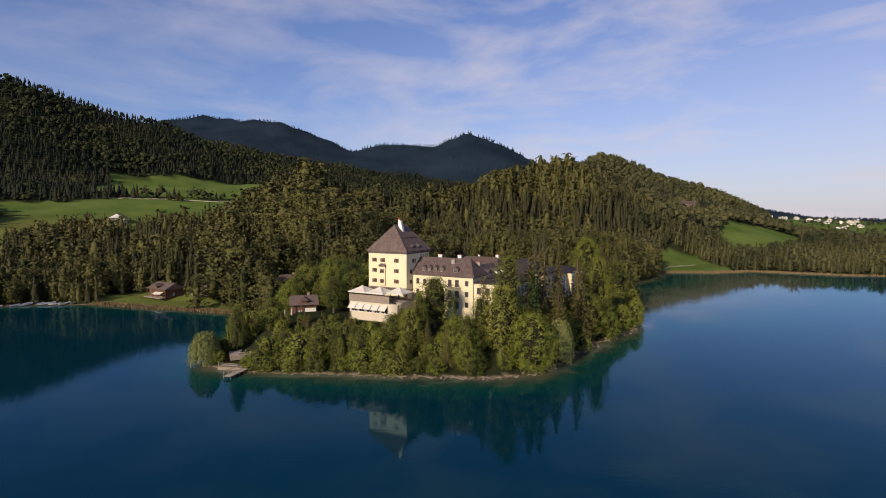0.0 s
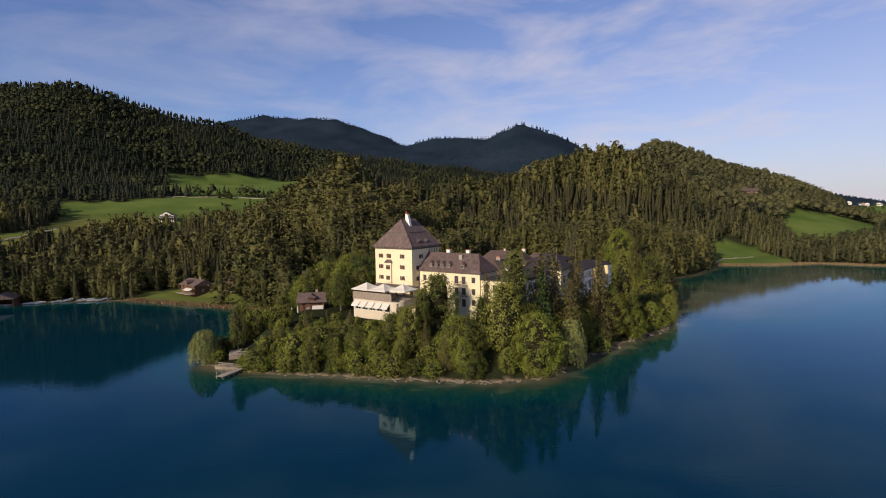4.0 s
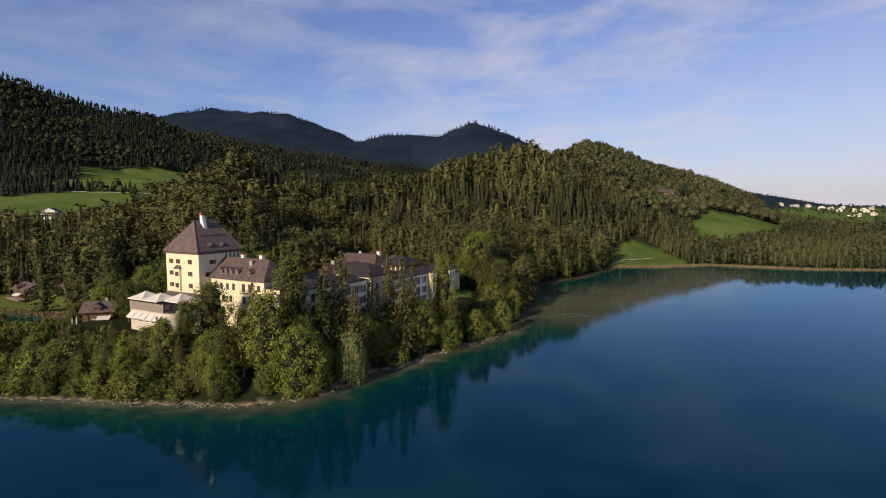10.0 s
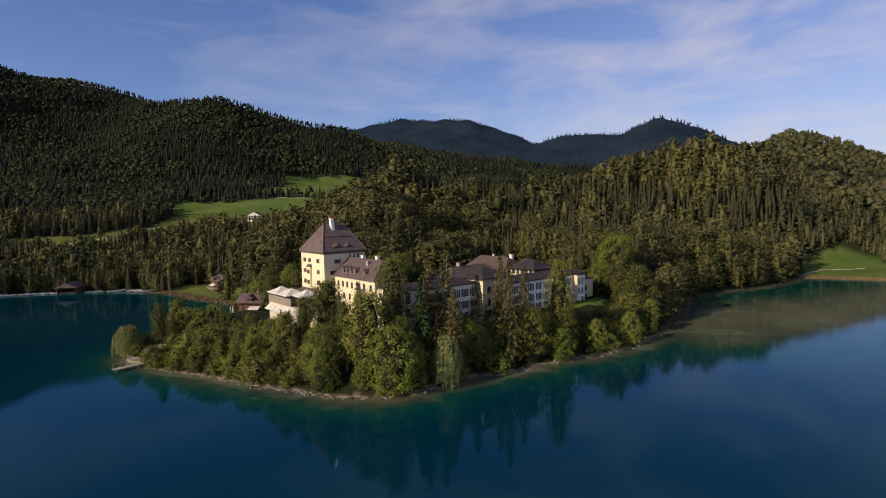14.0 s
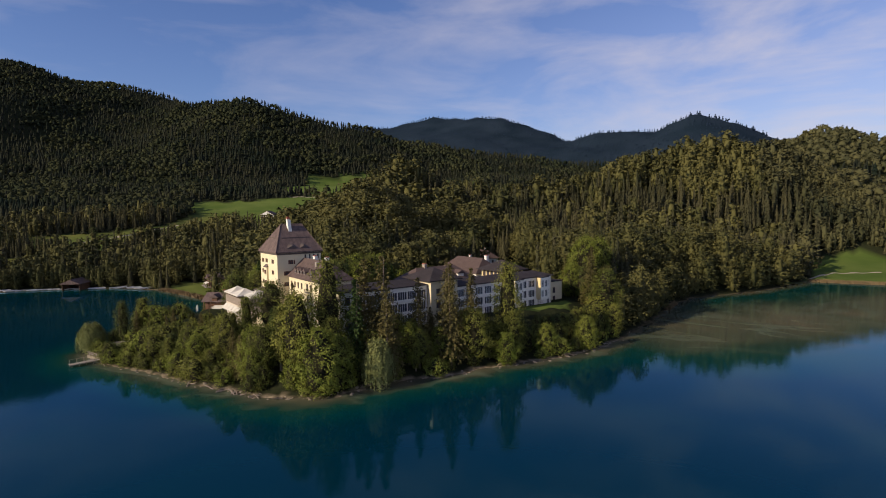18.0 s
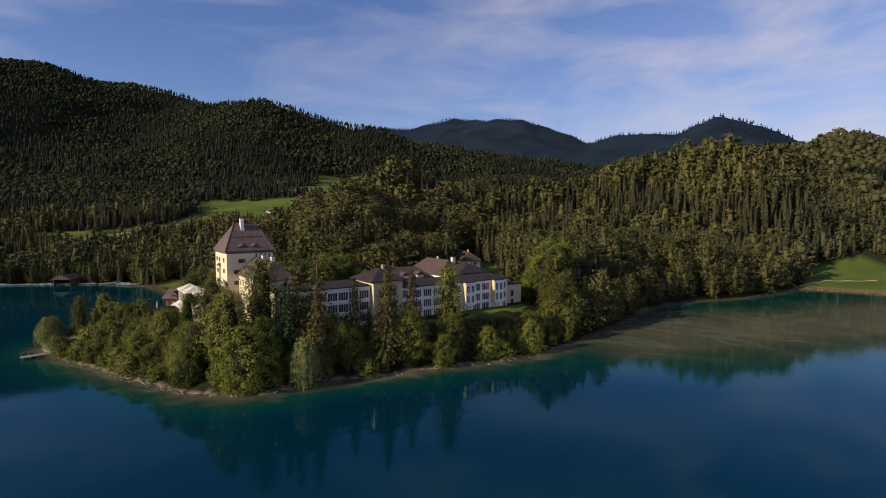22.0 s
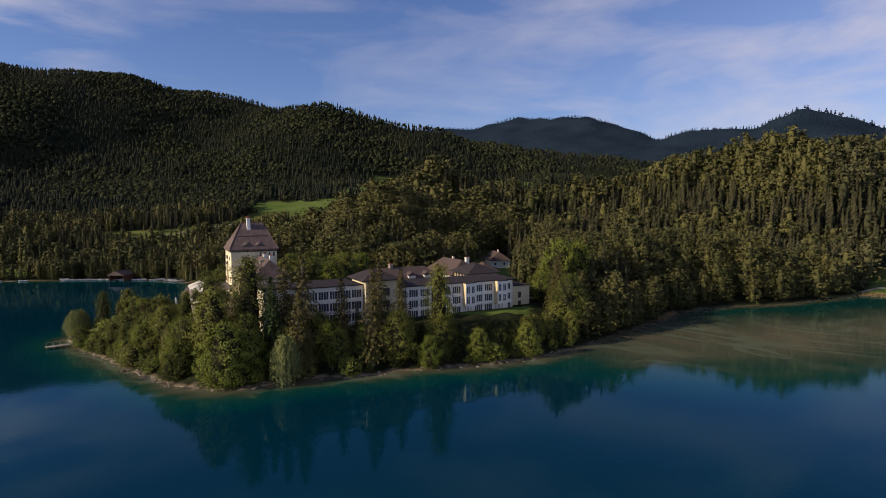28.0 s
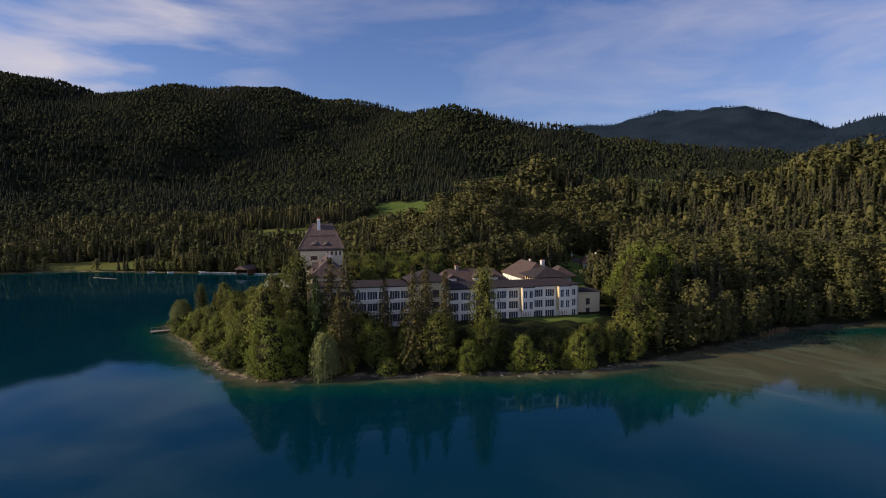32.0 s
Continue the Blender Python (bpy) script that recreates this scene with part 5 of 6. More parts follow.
# ---- buildings behind the wings ----
def roofed(name, label, m, x0, x1, y0, y1, z0, z1, zr, hips, along, wmat, rmat, wins, over=0.7, group=""):
    t = thing(name, m, label, "building", group)
    four_walls(t, x0, x1, y0, y1, z0, z1, *wins, wmat, M_BROWN, 0.35)
    bm = bmesh.new()
    hip_roof(bm, x0 - over, x1 + over, y0 - over, y1 + over, z1 + 0.2, zr, hips[0], hips[1], along=along, thick=0.2)
    part("roof", bm, rmat, t, "brown tiled roof" if rmat is M_ROOFTILE else "")
    return t


def wrow(a, b, n, z, w=1.1, h=1.4):
    return [(x, z, w, h, 1, True) for x in spread(a, b, n)]


r1 = roofed("garden_house", "long low house with a brown tiled hip roof", HOTEL, -6.5, 5.5, 44.5, 69.5, 8.0, 16.6, 20.9, (5, 5), "y", M_WHITE, M_ROOFTILE, ([], wrow(0, 24, 8, 14.3), [], wrow(0, 24, 8, 14.3)))
chimney(r1, -0.6, 52.4, 19.6, 22.2, 1.6, 1.0, M_STONE)
for yy in (49.5, 58.0, 64.0):
    bm = boxes((3.6, 5.2, yy - 1.3, yy + 1.3, 17.2, 18.5))
    d_ = part("dormer", bm, M_WHITE, r1)
    bm = bmesh.new()
    hip_roof(bm, 1.0, 5.6, yy - 1.7, yy + 1.7, 18.5, 19.6, 0.1, 0.1, along="x", thick=0.12)
    part("dormer_roof", bm, M_ROOFTILE, d_)
r2 = roofed("courtyard_house", "white courtyard house with a big brown half-hipped roof", HOTEL, -26.0, -3.5, 78.5, 91.0, 7.5, 16.2, 21.6, (4.5, 4.0), "x", M_WHITE, M_ROOFTILE, (wrow(0, 22, 6, 13.4) + wrow(0, 22, 6, 10.2), wrow(0, 11, 3, 13.4), [], wrow(0, 11, 3, 13.4)))
chimney(r2, -7.6, 87.4, 19.4, 22.6, 1.3, 1.3)
chimney(r2, -16.0, 86.0, 20.4, 22.4, 0.7, 0.7)
bm = boxes((-4.6, 0.6, 88.4, 95.0, 7.5, 17.2))
part("rear_range", bm, M_WHITE, r2)
bm = bmesh.new()
hip_roof(bm, -9.0, 1.4, 87.6, 97.0, 17.25, 20.6, 4, 4, along="x", thick=0.2)
part("rear_roof", bm, M_ROOFTILE, r2)
pav = roofed("roof_pavilion", "glazed pavilion with a wide hipped slate roof", HOTEL, 1.8, 12.6, 76.6, 87.0, 8.0, 18.6, 21.9, (5.9, 5.9), "x", M_YELLOW, M_SLATE, ([(x, 16.4, 1.5, 1.9, 1, False) for x in spread(0.4, 10.4, 5)], [(x, 16.4, 1.5, 1.9, 1, False) for x in spread(0.3, 9.3, 5)], [], []), 1.5)

# white farm-style house up the drive
hz = 7.0
house = roofed("guest_house", "white guest house with a brown half-hipped roof", pose(14, 168, 0, 0, 0, -52), -10, 10, -5, 6, hz - 2, 13.4, 18.0, (3, 3), "x", M_WHITE, M_ROOFTILE, (wrow(0, 20, 5, 11.0) + wrow(0, 20, 5, 8.0), wrow(0, 10, 2, 11), wrow(0, 20, 5, 11), wrow(0, 10, 2, 11)))
chimney(house, 2.0, 1.4, 16.8, 19.0, 0.9, 0.8)
bm = boxes((-13.0, -3.0, -11.5, -5.02, hz - 2, 12.0))
part("front_range", bm, M_WHITE, house)
bm = bmesh.new()
hip_roof(bm, -13.8, -2.2, -12.4, -3.0, 12.1, 15.6, 3.5, 3.0, along="x", thick=0.2)
part("front_roof", bm, M_ROOFTILE, house)
chimney(house, -11.0, -9.0, 13.6, 17.6, 0.9, 0.9)


# ---- cabins on the shore ----
def cabin(m, label, wide, deep, group, awn=True):
    t = thing("lakeside_cabin", m, label, "cabin", group)
    w, d = wide / 2, deep / 2
    part("base", boxes((-w, w, -d, d, -1.5, 0.5)), M_BROWN, t)
    wins = [(wide * 0.3, 1.0, 1.3, 1.3, 1, True), (wide * 0.68, 0.6, 1.8, 2.0, 1, False)]
    for mm, ln, rows_ in ((side(-w, -d, 0), wide, wins), (side(w, -d + 0.25, 90), deep - 0.5, [(deep * 0.4, 1.0, 1.2, 1.2, 1, True)]), (side(w, d, 180), wide, []), (side(-w, d - 0.25, 270), deep - 0.5, [(deep * 0.4, 1.0, 1.2, 1.2, 1, True)])):
        facade(t, mm, 0, ln, 0.504, 3.9, rows_, M_BROWN, M_FRAME, 0.25)
    bm = bmesh.new()
    hip_roof(bm, -w - 0.9, w + 0.9, -d - 0.9, d + 0.9, 4.0, 6.6, 0.3, 0.3, along="x", thick=0.18)
    part("roof", bm, M_ROOF, t, "brown shingled gable roof")
    bm = boxes((-0.9, 0.9, -d - 0.6, -d + 2.2, 3.9, 5.6))
    dm = part("dormer", bm, M_BROWN, t)
    bm = bmesh.new()
    hip_roof(bm, -1.5, 1.5, -d - 1.1, -d + 2.8, 5.4, 6.5, 0.1, 0.1, along="y", thick=0.12)
    part("dormer_roof", bm, M_ROOF, dm)
    chimney(t, w * 0.4, 0.5, 5.6, 7.5, 0.7, 0.6, M_STONE)
    part("porch_floor", boxes((-w, w, -d - 2.6, -d - 0.003, 0.1, 0.35)), M_GREYWOOD, t)
    for k in range(4):
        xx = -w + 0.1 + k * (wide - 0.2) / 3
        part("porch_post", boxes((xx - 0.08, xx + 0.08, -d - 1.1, -d - 0.94, 0.35, 3.9)), M_BROWN, t)
    if awn:
        bm = bmesh.new()
        a, b = wide * 0.02, wide * 0.48
        v = [bm.verts.new(p) for p in ((a, -d - 0.9, 2.9), (b, -d - 0.9, 2.9), (b, -d - 2.8, 2.1), (a, -d - 2.8, 2.1), (a, -d - 0.9, 2.84), (b, -d - 0.9, 2.84), (b, -d - 2.8, 2.04), (a, -d - 2.8, 2.04))]
        for f in ((0, 3, 2, 1), (4, 5, 6, 7), (2, 3, 7, 6), (0, 4, 7, 3), (1, 2, 6, 5)):
            bm.faces.new([v[i] for i in f])
        part("awning", bm, M_CLOTH, t, "white canvas awning")
    return t


def zat(x, y):
    return float(height(x, y))


for cx, cy, rz, ww, dd, lab in ((-110.5, 99, -38, 13.5, 9, "dark timber lakeside cabin with a brown roof"), (-90, 97, -36, 10.5, 8, "dark timber lakeside cabin with a white awning"),
                                (-52, 88, 15, 8.5, 6.5, "dark timber cabin among the trees"), (-33.0, 13.5, 12, 7.4, 5.0, "grey-roofed timber pavilion in the garden")):
    cabin(pose(cx, cy, zat(cx, cy) - (1.3 if ww < 8 else 0.1), 0, 0, rz), lab, ww, dd, "lakeside cabins")

# closed white parasols in the garden
def closed_parasol(m):
    t = thing("closed_parasol", m, "folded white garden parasol", "parasol", "folded parasols")
    bm = bmesh.new()
    tube(bm, [(0, 0, 0.9), (0, 0, 1.3), (0, 0, 2.5), (0, 0, 3.1)], [0.16, 0.24, 0.16, 0.04], 8)
    part("canopy", bm, M_CLOTH, t)
    bm = bmesh.new()
    tube(bm, [(0, 0, 0), (0, 0, 0.9)], 0.04, 6)
    part("pole", bm, M_BROWN, t)
    return t


cp = closed_parasol(pose(-38.0, 8.5, zat(-38.0, 8.5)))
for px, py in ((-35.6, 6.5), (-40.6, 7.0)):
    copy_thing(cp, pose(px, py, zat(px, py)))


# ---- farmhouse, village, lodge ----
def farmhouse(m, label, wide, deep, h, group="", dark_top=True, rmat=None):
    t = thing("farmhouse", m, label, "house", group)
    w, d = wide / 2, deep / 2
    zs = [z for z in (1.0, 3.7) if z + 1.5 < h]
    rows_ = [(x, z, 1.1, 1.3, 1, True) for z in zs for x in spread(0, wide, max(3, int(wide / 3)))]
    srow = [(x, z, 1.1, 1.3, 1, True) for z in zs for x in spread(0, deep - 0.7, 3)]
    facade(t, side(-w, -d, 0), 0, wide, -2.5, h, rows_, M_WHITE, M_FRAME, 0.35)
    facade(t, side(w, -d + 0.35, 90), 0, deep - 0.7, -2.5, h, srow, M_WHITE, M_FRAME, 0.35)
    facade(t, side(w, d, 180), 0, wide, -2.5, h, [], M_WHITE, M_FRAME, 0.35)
    facade(t, side(-w, d - 0.35, 270), 0, deep - 0.7, -2.5, h, srow, M_WHITE, M_FRAME, 0.35)
    bm = bmesh.new()
    hip_roof(bm, -w - 1.3, w + 1.3, -d - 1.3, d + 1.3, h + 0.1, h + deep * 0.33, 0.2, 0.2, along="y", thick=0.2)
    part("roof", bm, rmat or M_ROOFTILE, t)
    bm = bmesh.new()
    for yy in (-d - 1.33, -d - 1.24):
        bm.faces.new([bm.verts.new(p) for p in ((-w, yy, h + 0.25), (w, yy, h + 0.25), (0, yy, h + deep * 0.33 - 0.5))])
    part("gable", bm, M_WHITE, t, "white gable end")
    bm = boxes((-w - 0.2, w + 0.2, -d - 1.2, -d - 0.003, h * 0.52, h * 0.52 + 0.12), (-w - 0.2, w + 0.2, -d - 1.2, -d - 1.12, h * 0.52 + 0.121, h * 0.52 + 1.05))
    part("balcony", bm, M_BROWN, t, "dark timber balcony")
    return t


farmhouse(pose(-231, 303, zat(-231, 303) - 1.0, 0, 0, 20), "white alpine farmhouse with a dark gable roof", 12, 12, 5.0, "", True, M_ROOF)


# ---- gravel tracks ----
M_TRACK = mat("gravel_track", (0.26, 0.22, 0.16), (0.36, 0.31, 0.24), 0.2, 0.95, 0.02, 12)


def track(name, label, pts, wide):
    """A ribbon laid on the ground along a line."""
    px, py = [], []
    for p, q in zip(pts, pts[1:]):
        for k in range(24):
            px.append(p[0] + (q[0] - p[0]) * k / 24)
            py.append(p[1] + (q[1] - p[1]) * k / 24)
    px, py = np.array(px), np.array(py)
    dx, dy = np.gradient(px), np.gradient(py)
    ln = np.hypot(dx, dy)
    nx, ny = -dy / ln, dx / ln
    rows_ = []
    for o in (-wide, -wide * 0.35, wide * 0.35, wide):
        x_, y_ = px + nx * o, py + ny * o
        rows_.append(np.stack([x_, y_, height(x_, y_) + (0.35 if abs(o) < wide else -0.3)], 1))
    n = len(px)
    f = [(j * n + i, j * n + i + 1, (j + 1) * n + i + 1, (j + 1) * n + i) for j in range(3) for i in range(n - 1)]
    return tagged(raw_mesh(name, np.concatenate(rows_), f, M_TRACK), label, "track", kind="structure")


track("road", "pale gravel track across the meadow", [(-300, 428), (-288, 432), (-240, 441), (-189, 433), (-140, 426)], 1.6)
track("road", "pale gravel path at the foot of the golf green", [(186, 214), (204, 238), (218, 244), (230, 247)], 0.8)
track("pavement", "pale gravel farm path along the slope", [(-309, 146), (-300, 176), (-295, 206), (-291, 255)], 1.6)

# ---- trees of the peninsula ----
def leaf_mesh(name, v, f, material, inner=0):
    """A crown; its last faces, inner in number, are an added core painted shade-dark."""
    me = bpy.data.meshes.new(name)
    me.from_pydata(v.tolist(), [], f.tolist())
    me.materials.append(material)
    me.materials.append(M_INNER_SHADE)
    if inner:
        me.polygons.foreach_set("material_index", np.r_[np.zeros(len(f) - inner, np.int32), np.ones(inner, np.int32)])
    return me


def trunk_mesh(rng, h, r, limbs, z0, reach):
    bm = bmesh.new()
    bend = rng.uniform(-0.03, 0.03, 2) * h
    top = (bend[0], bend[1], h)
    tube(bm, [(0, 0, -0.8), (bend[0] * 0.2, bend[1] * 0.2, h * 0.35), (bend[0] * 0.6, bend[1] * 0.6, h * 0.7), top], [r * 1.25, r * 0.85, r * 0.5, r * 0.12], 7)
    for k in range(limbs):
        u = z0 + (0.92 - z0) * (k + rng.uniform(0.1, 0.9)) / limbs
        a = k * 2.4 + rng.uniform(-0.4, 0.4)
        q = reach * (1 - 0.55 * u) * rng.uniform(0.7, 1.0)
        z = u * h
        tube(bm, [(bend[0] * u, bend[1] * u, z), (q * 0.55 * math.cos(a), q * 0.55 * math.sin(a), z + q * 0.3), (q * math.cos(a), q * math.sin(a), z + q * 0.42)], [r * 0.4 * (1.1 - u), r * 0.25 * (1.1 - u), 0.02], 5)
    me = bpy.data.meshes.new("trunk")
    bmesh.ops.recalc_face_normals(bm, faces=bm.faces)
    bm.to_mesh(me)
    bm.free()
    me.materials.append(M_BARK)
    return me


def dome(r, h, low):
    """Outline of a broad crown: radius and height for u from 0 to 1."""
    return lambda u: (r * math.sin(math.pi * min(1.0, 0.17 + 0.79 * u)) ** 0.75, h * (low + (1 - low) * u))


rt = np.random.default_rng(77)
KIND = {}


def broad(key, h, r, low, material, label, name="broadleaf_tree", ncl=84, per=66, leaf=0.18, spread_=0.60):
    KIND[key] = []
    for k in range(3):
        shape = dome(r * rt.uniform(0.9, 1.08), h * 0.97, low)
        p, o = crown_points(rt, ncl, per, shape, spread_)
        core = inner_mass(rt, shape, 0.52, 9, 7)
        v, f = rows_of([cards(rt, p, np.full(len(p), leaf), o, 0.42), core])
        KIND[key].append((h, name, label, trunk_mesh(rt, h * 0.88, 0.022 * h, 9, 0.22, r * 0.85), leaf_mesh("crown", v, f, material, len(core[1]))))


broad("broad", 14, 4.6, 0.16, M_LEAF, "full green broadleaf tree on the wooded bank")
broad("bright", 13, 5.4, 0.05, M_LEAFB, "broad bright green tree beside the water", ncl=98)
broad("dark", 14, 4.8, 0.14, M_LEAFD, "dense dark green broadleaf tree on the bank")
broad("slim", 18, 3.5, 0.12, M_LEAF, "tall slim green broadleaf tree", "slim_tree", ncl=96, per=56)
broad("bush", 4.5, 2.6, 0.0, M_LEAFB, "low green bush on the bank", "bush", ncl=36, per=34, leaf=0.17, spread_=0.46)
broad("bush2", 5.5, 2.7, 0.0, M_LEAF, "dense green shrub on the bank", "bush", ncl=40, per=34, leaf=0.175, spread_=0.46)

# larches and spruces: whorls of boughs carrying sprays
def needle_tree(key, h, r, tiers, arms, droop, material, label, name, leaf, gap=0.85):
    KIND[key] = []
    for k in range(3):
        pts = []
        for i in range(tiers):
            u = (i + 0.4) / tiers
            z = h * (0.12 + 0.87 * u)
            q = r * (1 - u) ** 0.8 + 0.15
            for j in range(arms):
                if rt.uniform() > gap:
                    continue
                a = (j + rt.uniform(-0.35, 0.35) + 0.5 * (i % 2)) / arms * 6.283
                m = q * rt.uniform(0.6, 1.15)
                n = max(4, int(m * 6.0))
                s = np.linspace(0.15, 1, n)
                pts.append(np.stack([m * s * math.cos(a), m * s * math.sin(a), z - droop * m * s ** 1.5], 1) + rt.normal(size=(n, 3)) * 0.16)
        p = np.concatenate(pts)
        v, f = cards(rt, p, np.full(len(p), leaf), p * (0.28, 0.28, 0.0) + (0, 0, 0.7), 0.5)
        KIND[key].append((h, name, label, trunk_mesh(rt, h * 0.97, 0.014 * h, 0, 0.3, r), leaf_mesh("crown", v, f, material)))


needle_tree("larch", 20, 4.3, 30, 11, 0.4, M_LARCH, "tall olive larch with hanging sprays", "larch", 0.26, 0.70)
needle_tree("spruce", 20, 3.3, 24, 12, 0.45, M_SPRUCE, "dark green spruce with layered boughs", "spruce", 0.32, 0.95)

# weeping willows: curtains of hanging strands
for key, h, r, material in (("willow", 12, 3.3, M_WILLOW),):
    KIND[key] = []
    for k in range(2):
        pts = []
        for i in range(420):
            a, q = rt.uniform(0, 6.283), r * rt.uniform(0.15, 1) ** 0.6
            z0 = h * (0.98 - 0.42 * (q / r) ** 2) * rt.uniform(0.9, 1.0)
            z1 = h * rt.uniform(0.05, 0.45)
            n = max(4, int((z0 - z1) * 3.2))
            s = np.linspace(0, 1, n)
            pts.append(np.stack([q * math.cos(a) * (1 + 0.12 * s), q * math.sin(a) * (1 + 0.12 * s), z0 + (z1 - z0) * s], 1) + rt.normal(size=(n, 3)) * 0.1)
        p = np.concatenate(pts)
        v, f = cards(rt, p, np.full(len(p), 0.22), p * (0.4, 0.4, 0.0) + (0, 0, 0.1), 0.4)
        KIND[key].append((h, "weeping_willow", "grey-green weeping willow hanging over the water", trunk_mesh(rt, h * 0.8, 0.3, 7, 0.35, r * 0.7), leaf_mesh("crown", v, f, material)))

FIRST = {}


def plant(key, x, y, top=None, h=None, wide=1.0, variant=None, turn=None):
    """Sets a tree; top: height of its tip above the lake."""
    k = int(rt.integers(0, len(KIND[key]))) if variant is None else variant
    h0, name, label, tm, cm = KIND[key][k]
    z = float(height(x, y))
    hh = h if h else max(2.0, top - z)
    s = hh / h0
    m = pose(x, y, z - 0.1, 0, 0, rt.uniform(0, 360) if turn is None else turn)
    t = thing(name, m, label, name.replace("_", " "), "trees of the peninsula")
    t.scale = (s * wide, s * wide, s)
    share("trunk", tm, t, Matrix())
    share("crown", cm, t, Matrix())
    return t


# marked trees
for key, x, y, top, wide in (
        ("willow", 41.5, -19.5, 13.0, 1.0), ("willow", -54, -16.0, 10.0, 1.35), ("bright", 31.5, -28.5, 15.5, 1.05), ("broad", 7.6, -13.0, 23.0, 1.2), ("larch", -2.5, -18.5, 16.0, 0.9), ("broad", 15.0, -26.5, 14.5, 1.0), ("broad", 0.5, -22.0, 16.0, 0.9), ("slim", 3.2, -17.5, 19.5, 1.0), ("broad", -1.5, -17.0, 15.0, 0.8), ("slim", 18.5, -24.5, 19.0, 0.9), ("bright", 66.0, 6.5, 9.0, 1.0), ("bright", 74.5, 17.5, 9.5, 0.9), ("bright", 84.0, 28.5, 10.0, 0.9), ("broad", 91.0, 46.5, 11.0, 0.9),
        ("slim", 27.5, -17.5, 30.0, 1.0), ("broad", 24.0, -25.5, 22.5, 0.9), ("larch", 34.8, -12.8, 29.5, 1.1), ("larch", 38.5, -10.5, 30.0, 1.15), ("spruce", 34.5, -17.0, 25.0, 1.0),
        ("larch", 49.0, 8.2, 28.0, 1.0), ("larch", 55.5, 8.8, 25.5, 1.0), ("slim", 64.5, 14.0, 27.0, 0.85), ("bright", 80.0, 71.5, 31.0, 0.85), ("larch", 83.0, 60.0, 28.0, 1.1),
        ("broad", 88.0, 56.0, 21.0, 1.0), ("bright", 84.0, 81.0, 30.0, 0.8), ("dark", -46.9, -11.5, 15.0, 0.6), ("broad", -49.0, -2.0, 14.5, 0.75), ("larch", 53.0, -0.5, 27.5, 0.9), ("larch", 45.0, -3.0, 24.0, 1.0),
        ("larch", 20.0, -21.0, 24.0, 1.0), ("spruce", 12.5, -19.5, 17.5, 0.9), ("slim", 4.0, -19.0, 16.5, 0.9), ("broad", 58.0, 3.5, 15.5, 1.0), ("broad", 66.0, 12.5, 13.5, 1.0),
        ("larch", 42.0, -15.5, 22.0, 1.0), ("broad", 30.5, -21.5, 16.5, 0.9), ("spruce", -19.5, 17, 25.0, 1.0), ("broad", -23, 9, 21.0, 1.1)):
    plant(key, x, y, top, wide=wide)

# the wooded banks between them
g = np.arange(-66, 112, 2.9)
bx, by = [q.ravel() for q in np.meshgrid(g, g)]
bx = bx + rt.uniform(-1.3, 1.3, len(bx))
by = by + rt.uniform(-1.3, 1.3, len(by))
bd = shore_dist(bx, by)
bh = height(bx, by)
hx, hy = to_hotel(bx, by)
keep = peninsula(bx, by) & (bd > 1.3) & ~kept_clear(bx, by) & ~open_land(bx, by)
keep &= np.hypot(bx + 44.5, by + 13.5) > 6.8
keep &= ~((hx > -28) & (hx < -15) & (hy > -12) & (hy < 1))
keep &= seg_dist(bx, by, [(-33, 10), (-32, 2)])[0] > 3.5
for x, y, d, z, a, b in zip(bx[keep], by[keep], bd[keep], bh[keep], hx[keep], hy[keep]):
    u = rt.uniform()
    if d < 4.5:
        if u < (0.5 if b > 20 and a > 20 else 0.96):
            plant(("bush", "bush2")[int(u * 100) % 2], x, y, h=rt.uniform(2.4, 5.6), wide=rt.uniform(0.95, 1.4))
        continue
    if b < -13 and a < 6:
        lim = (10.2 if a > -32 else 11.5) + (4.0 if 0.4 < u < 0.46 else 0)
        key = ("broad", "bush2", "slim", "larch", "bush", "bush", "dark", "bush2")[int(u * 8)]
        plant(key, x, y, min(lim + rt.uniform(-1.5, 0.8), z + rt.uniform(4.5, 10.5)), wide=rt.uniform(0.85, 1.3))
    elif a >= 36 and b > 38:
        if d > 13 or rt.uniform() < 0.35:
            continue
        # dark-leaved kinds chosen here, their colour standing in for the bank's shade
        plant(("broad", "dark", "dark", "slim", "bush2")[int(u * 5)], x, y, min(9.8 if b < 88 else 17, z + rt.uniform(4, 9)), wide=rt.uniform(1.0, 1.35))
    elif a >= 6 and b < 40:
        if u < 0.85 and rt.uniform() > 0.3:
            plant(("broad", "larch", "bright", "slim", "bright")[int(u * 5.8)], x, y, min(15.5, z + rt.uniform(5, 12)), wide=rt.uniform(0.95, 1.25))
        elif b < 6 and rt.uniform() < 0.8:
            plant(("bush", "bush2")[int(u * 50) % 2], x, y, h=rt.uniform(3.0, 6.0), wide=rt.uniform(0.95, 1.35))
    elif b >= 88:
        if u < 0.45:
            plant(("broad", "bright", "dark", "larch")[int(u * 8.8)], x, y, z + rt.uniform(9, 17), wide=rt.uniform(0.9, 1.2))
    else:
        if u < 0.34:
            low = y < 22 and x < -28
            plant(("broad", "dark", "bright", "spruce")[int(u * 11.7)], x, y, z + (rt.uniform(3, 6) if low else rt.uniform(8, 15)), wide=rt.uniform(0.9, 1.2))

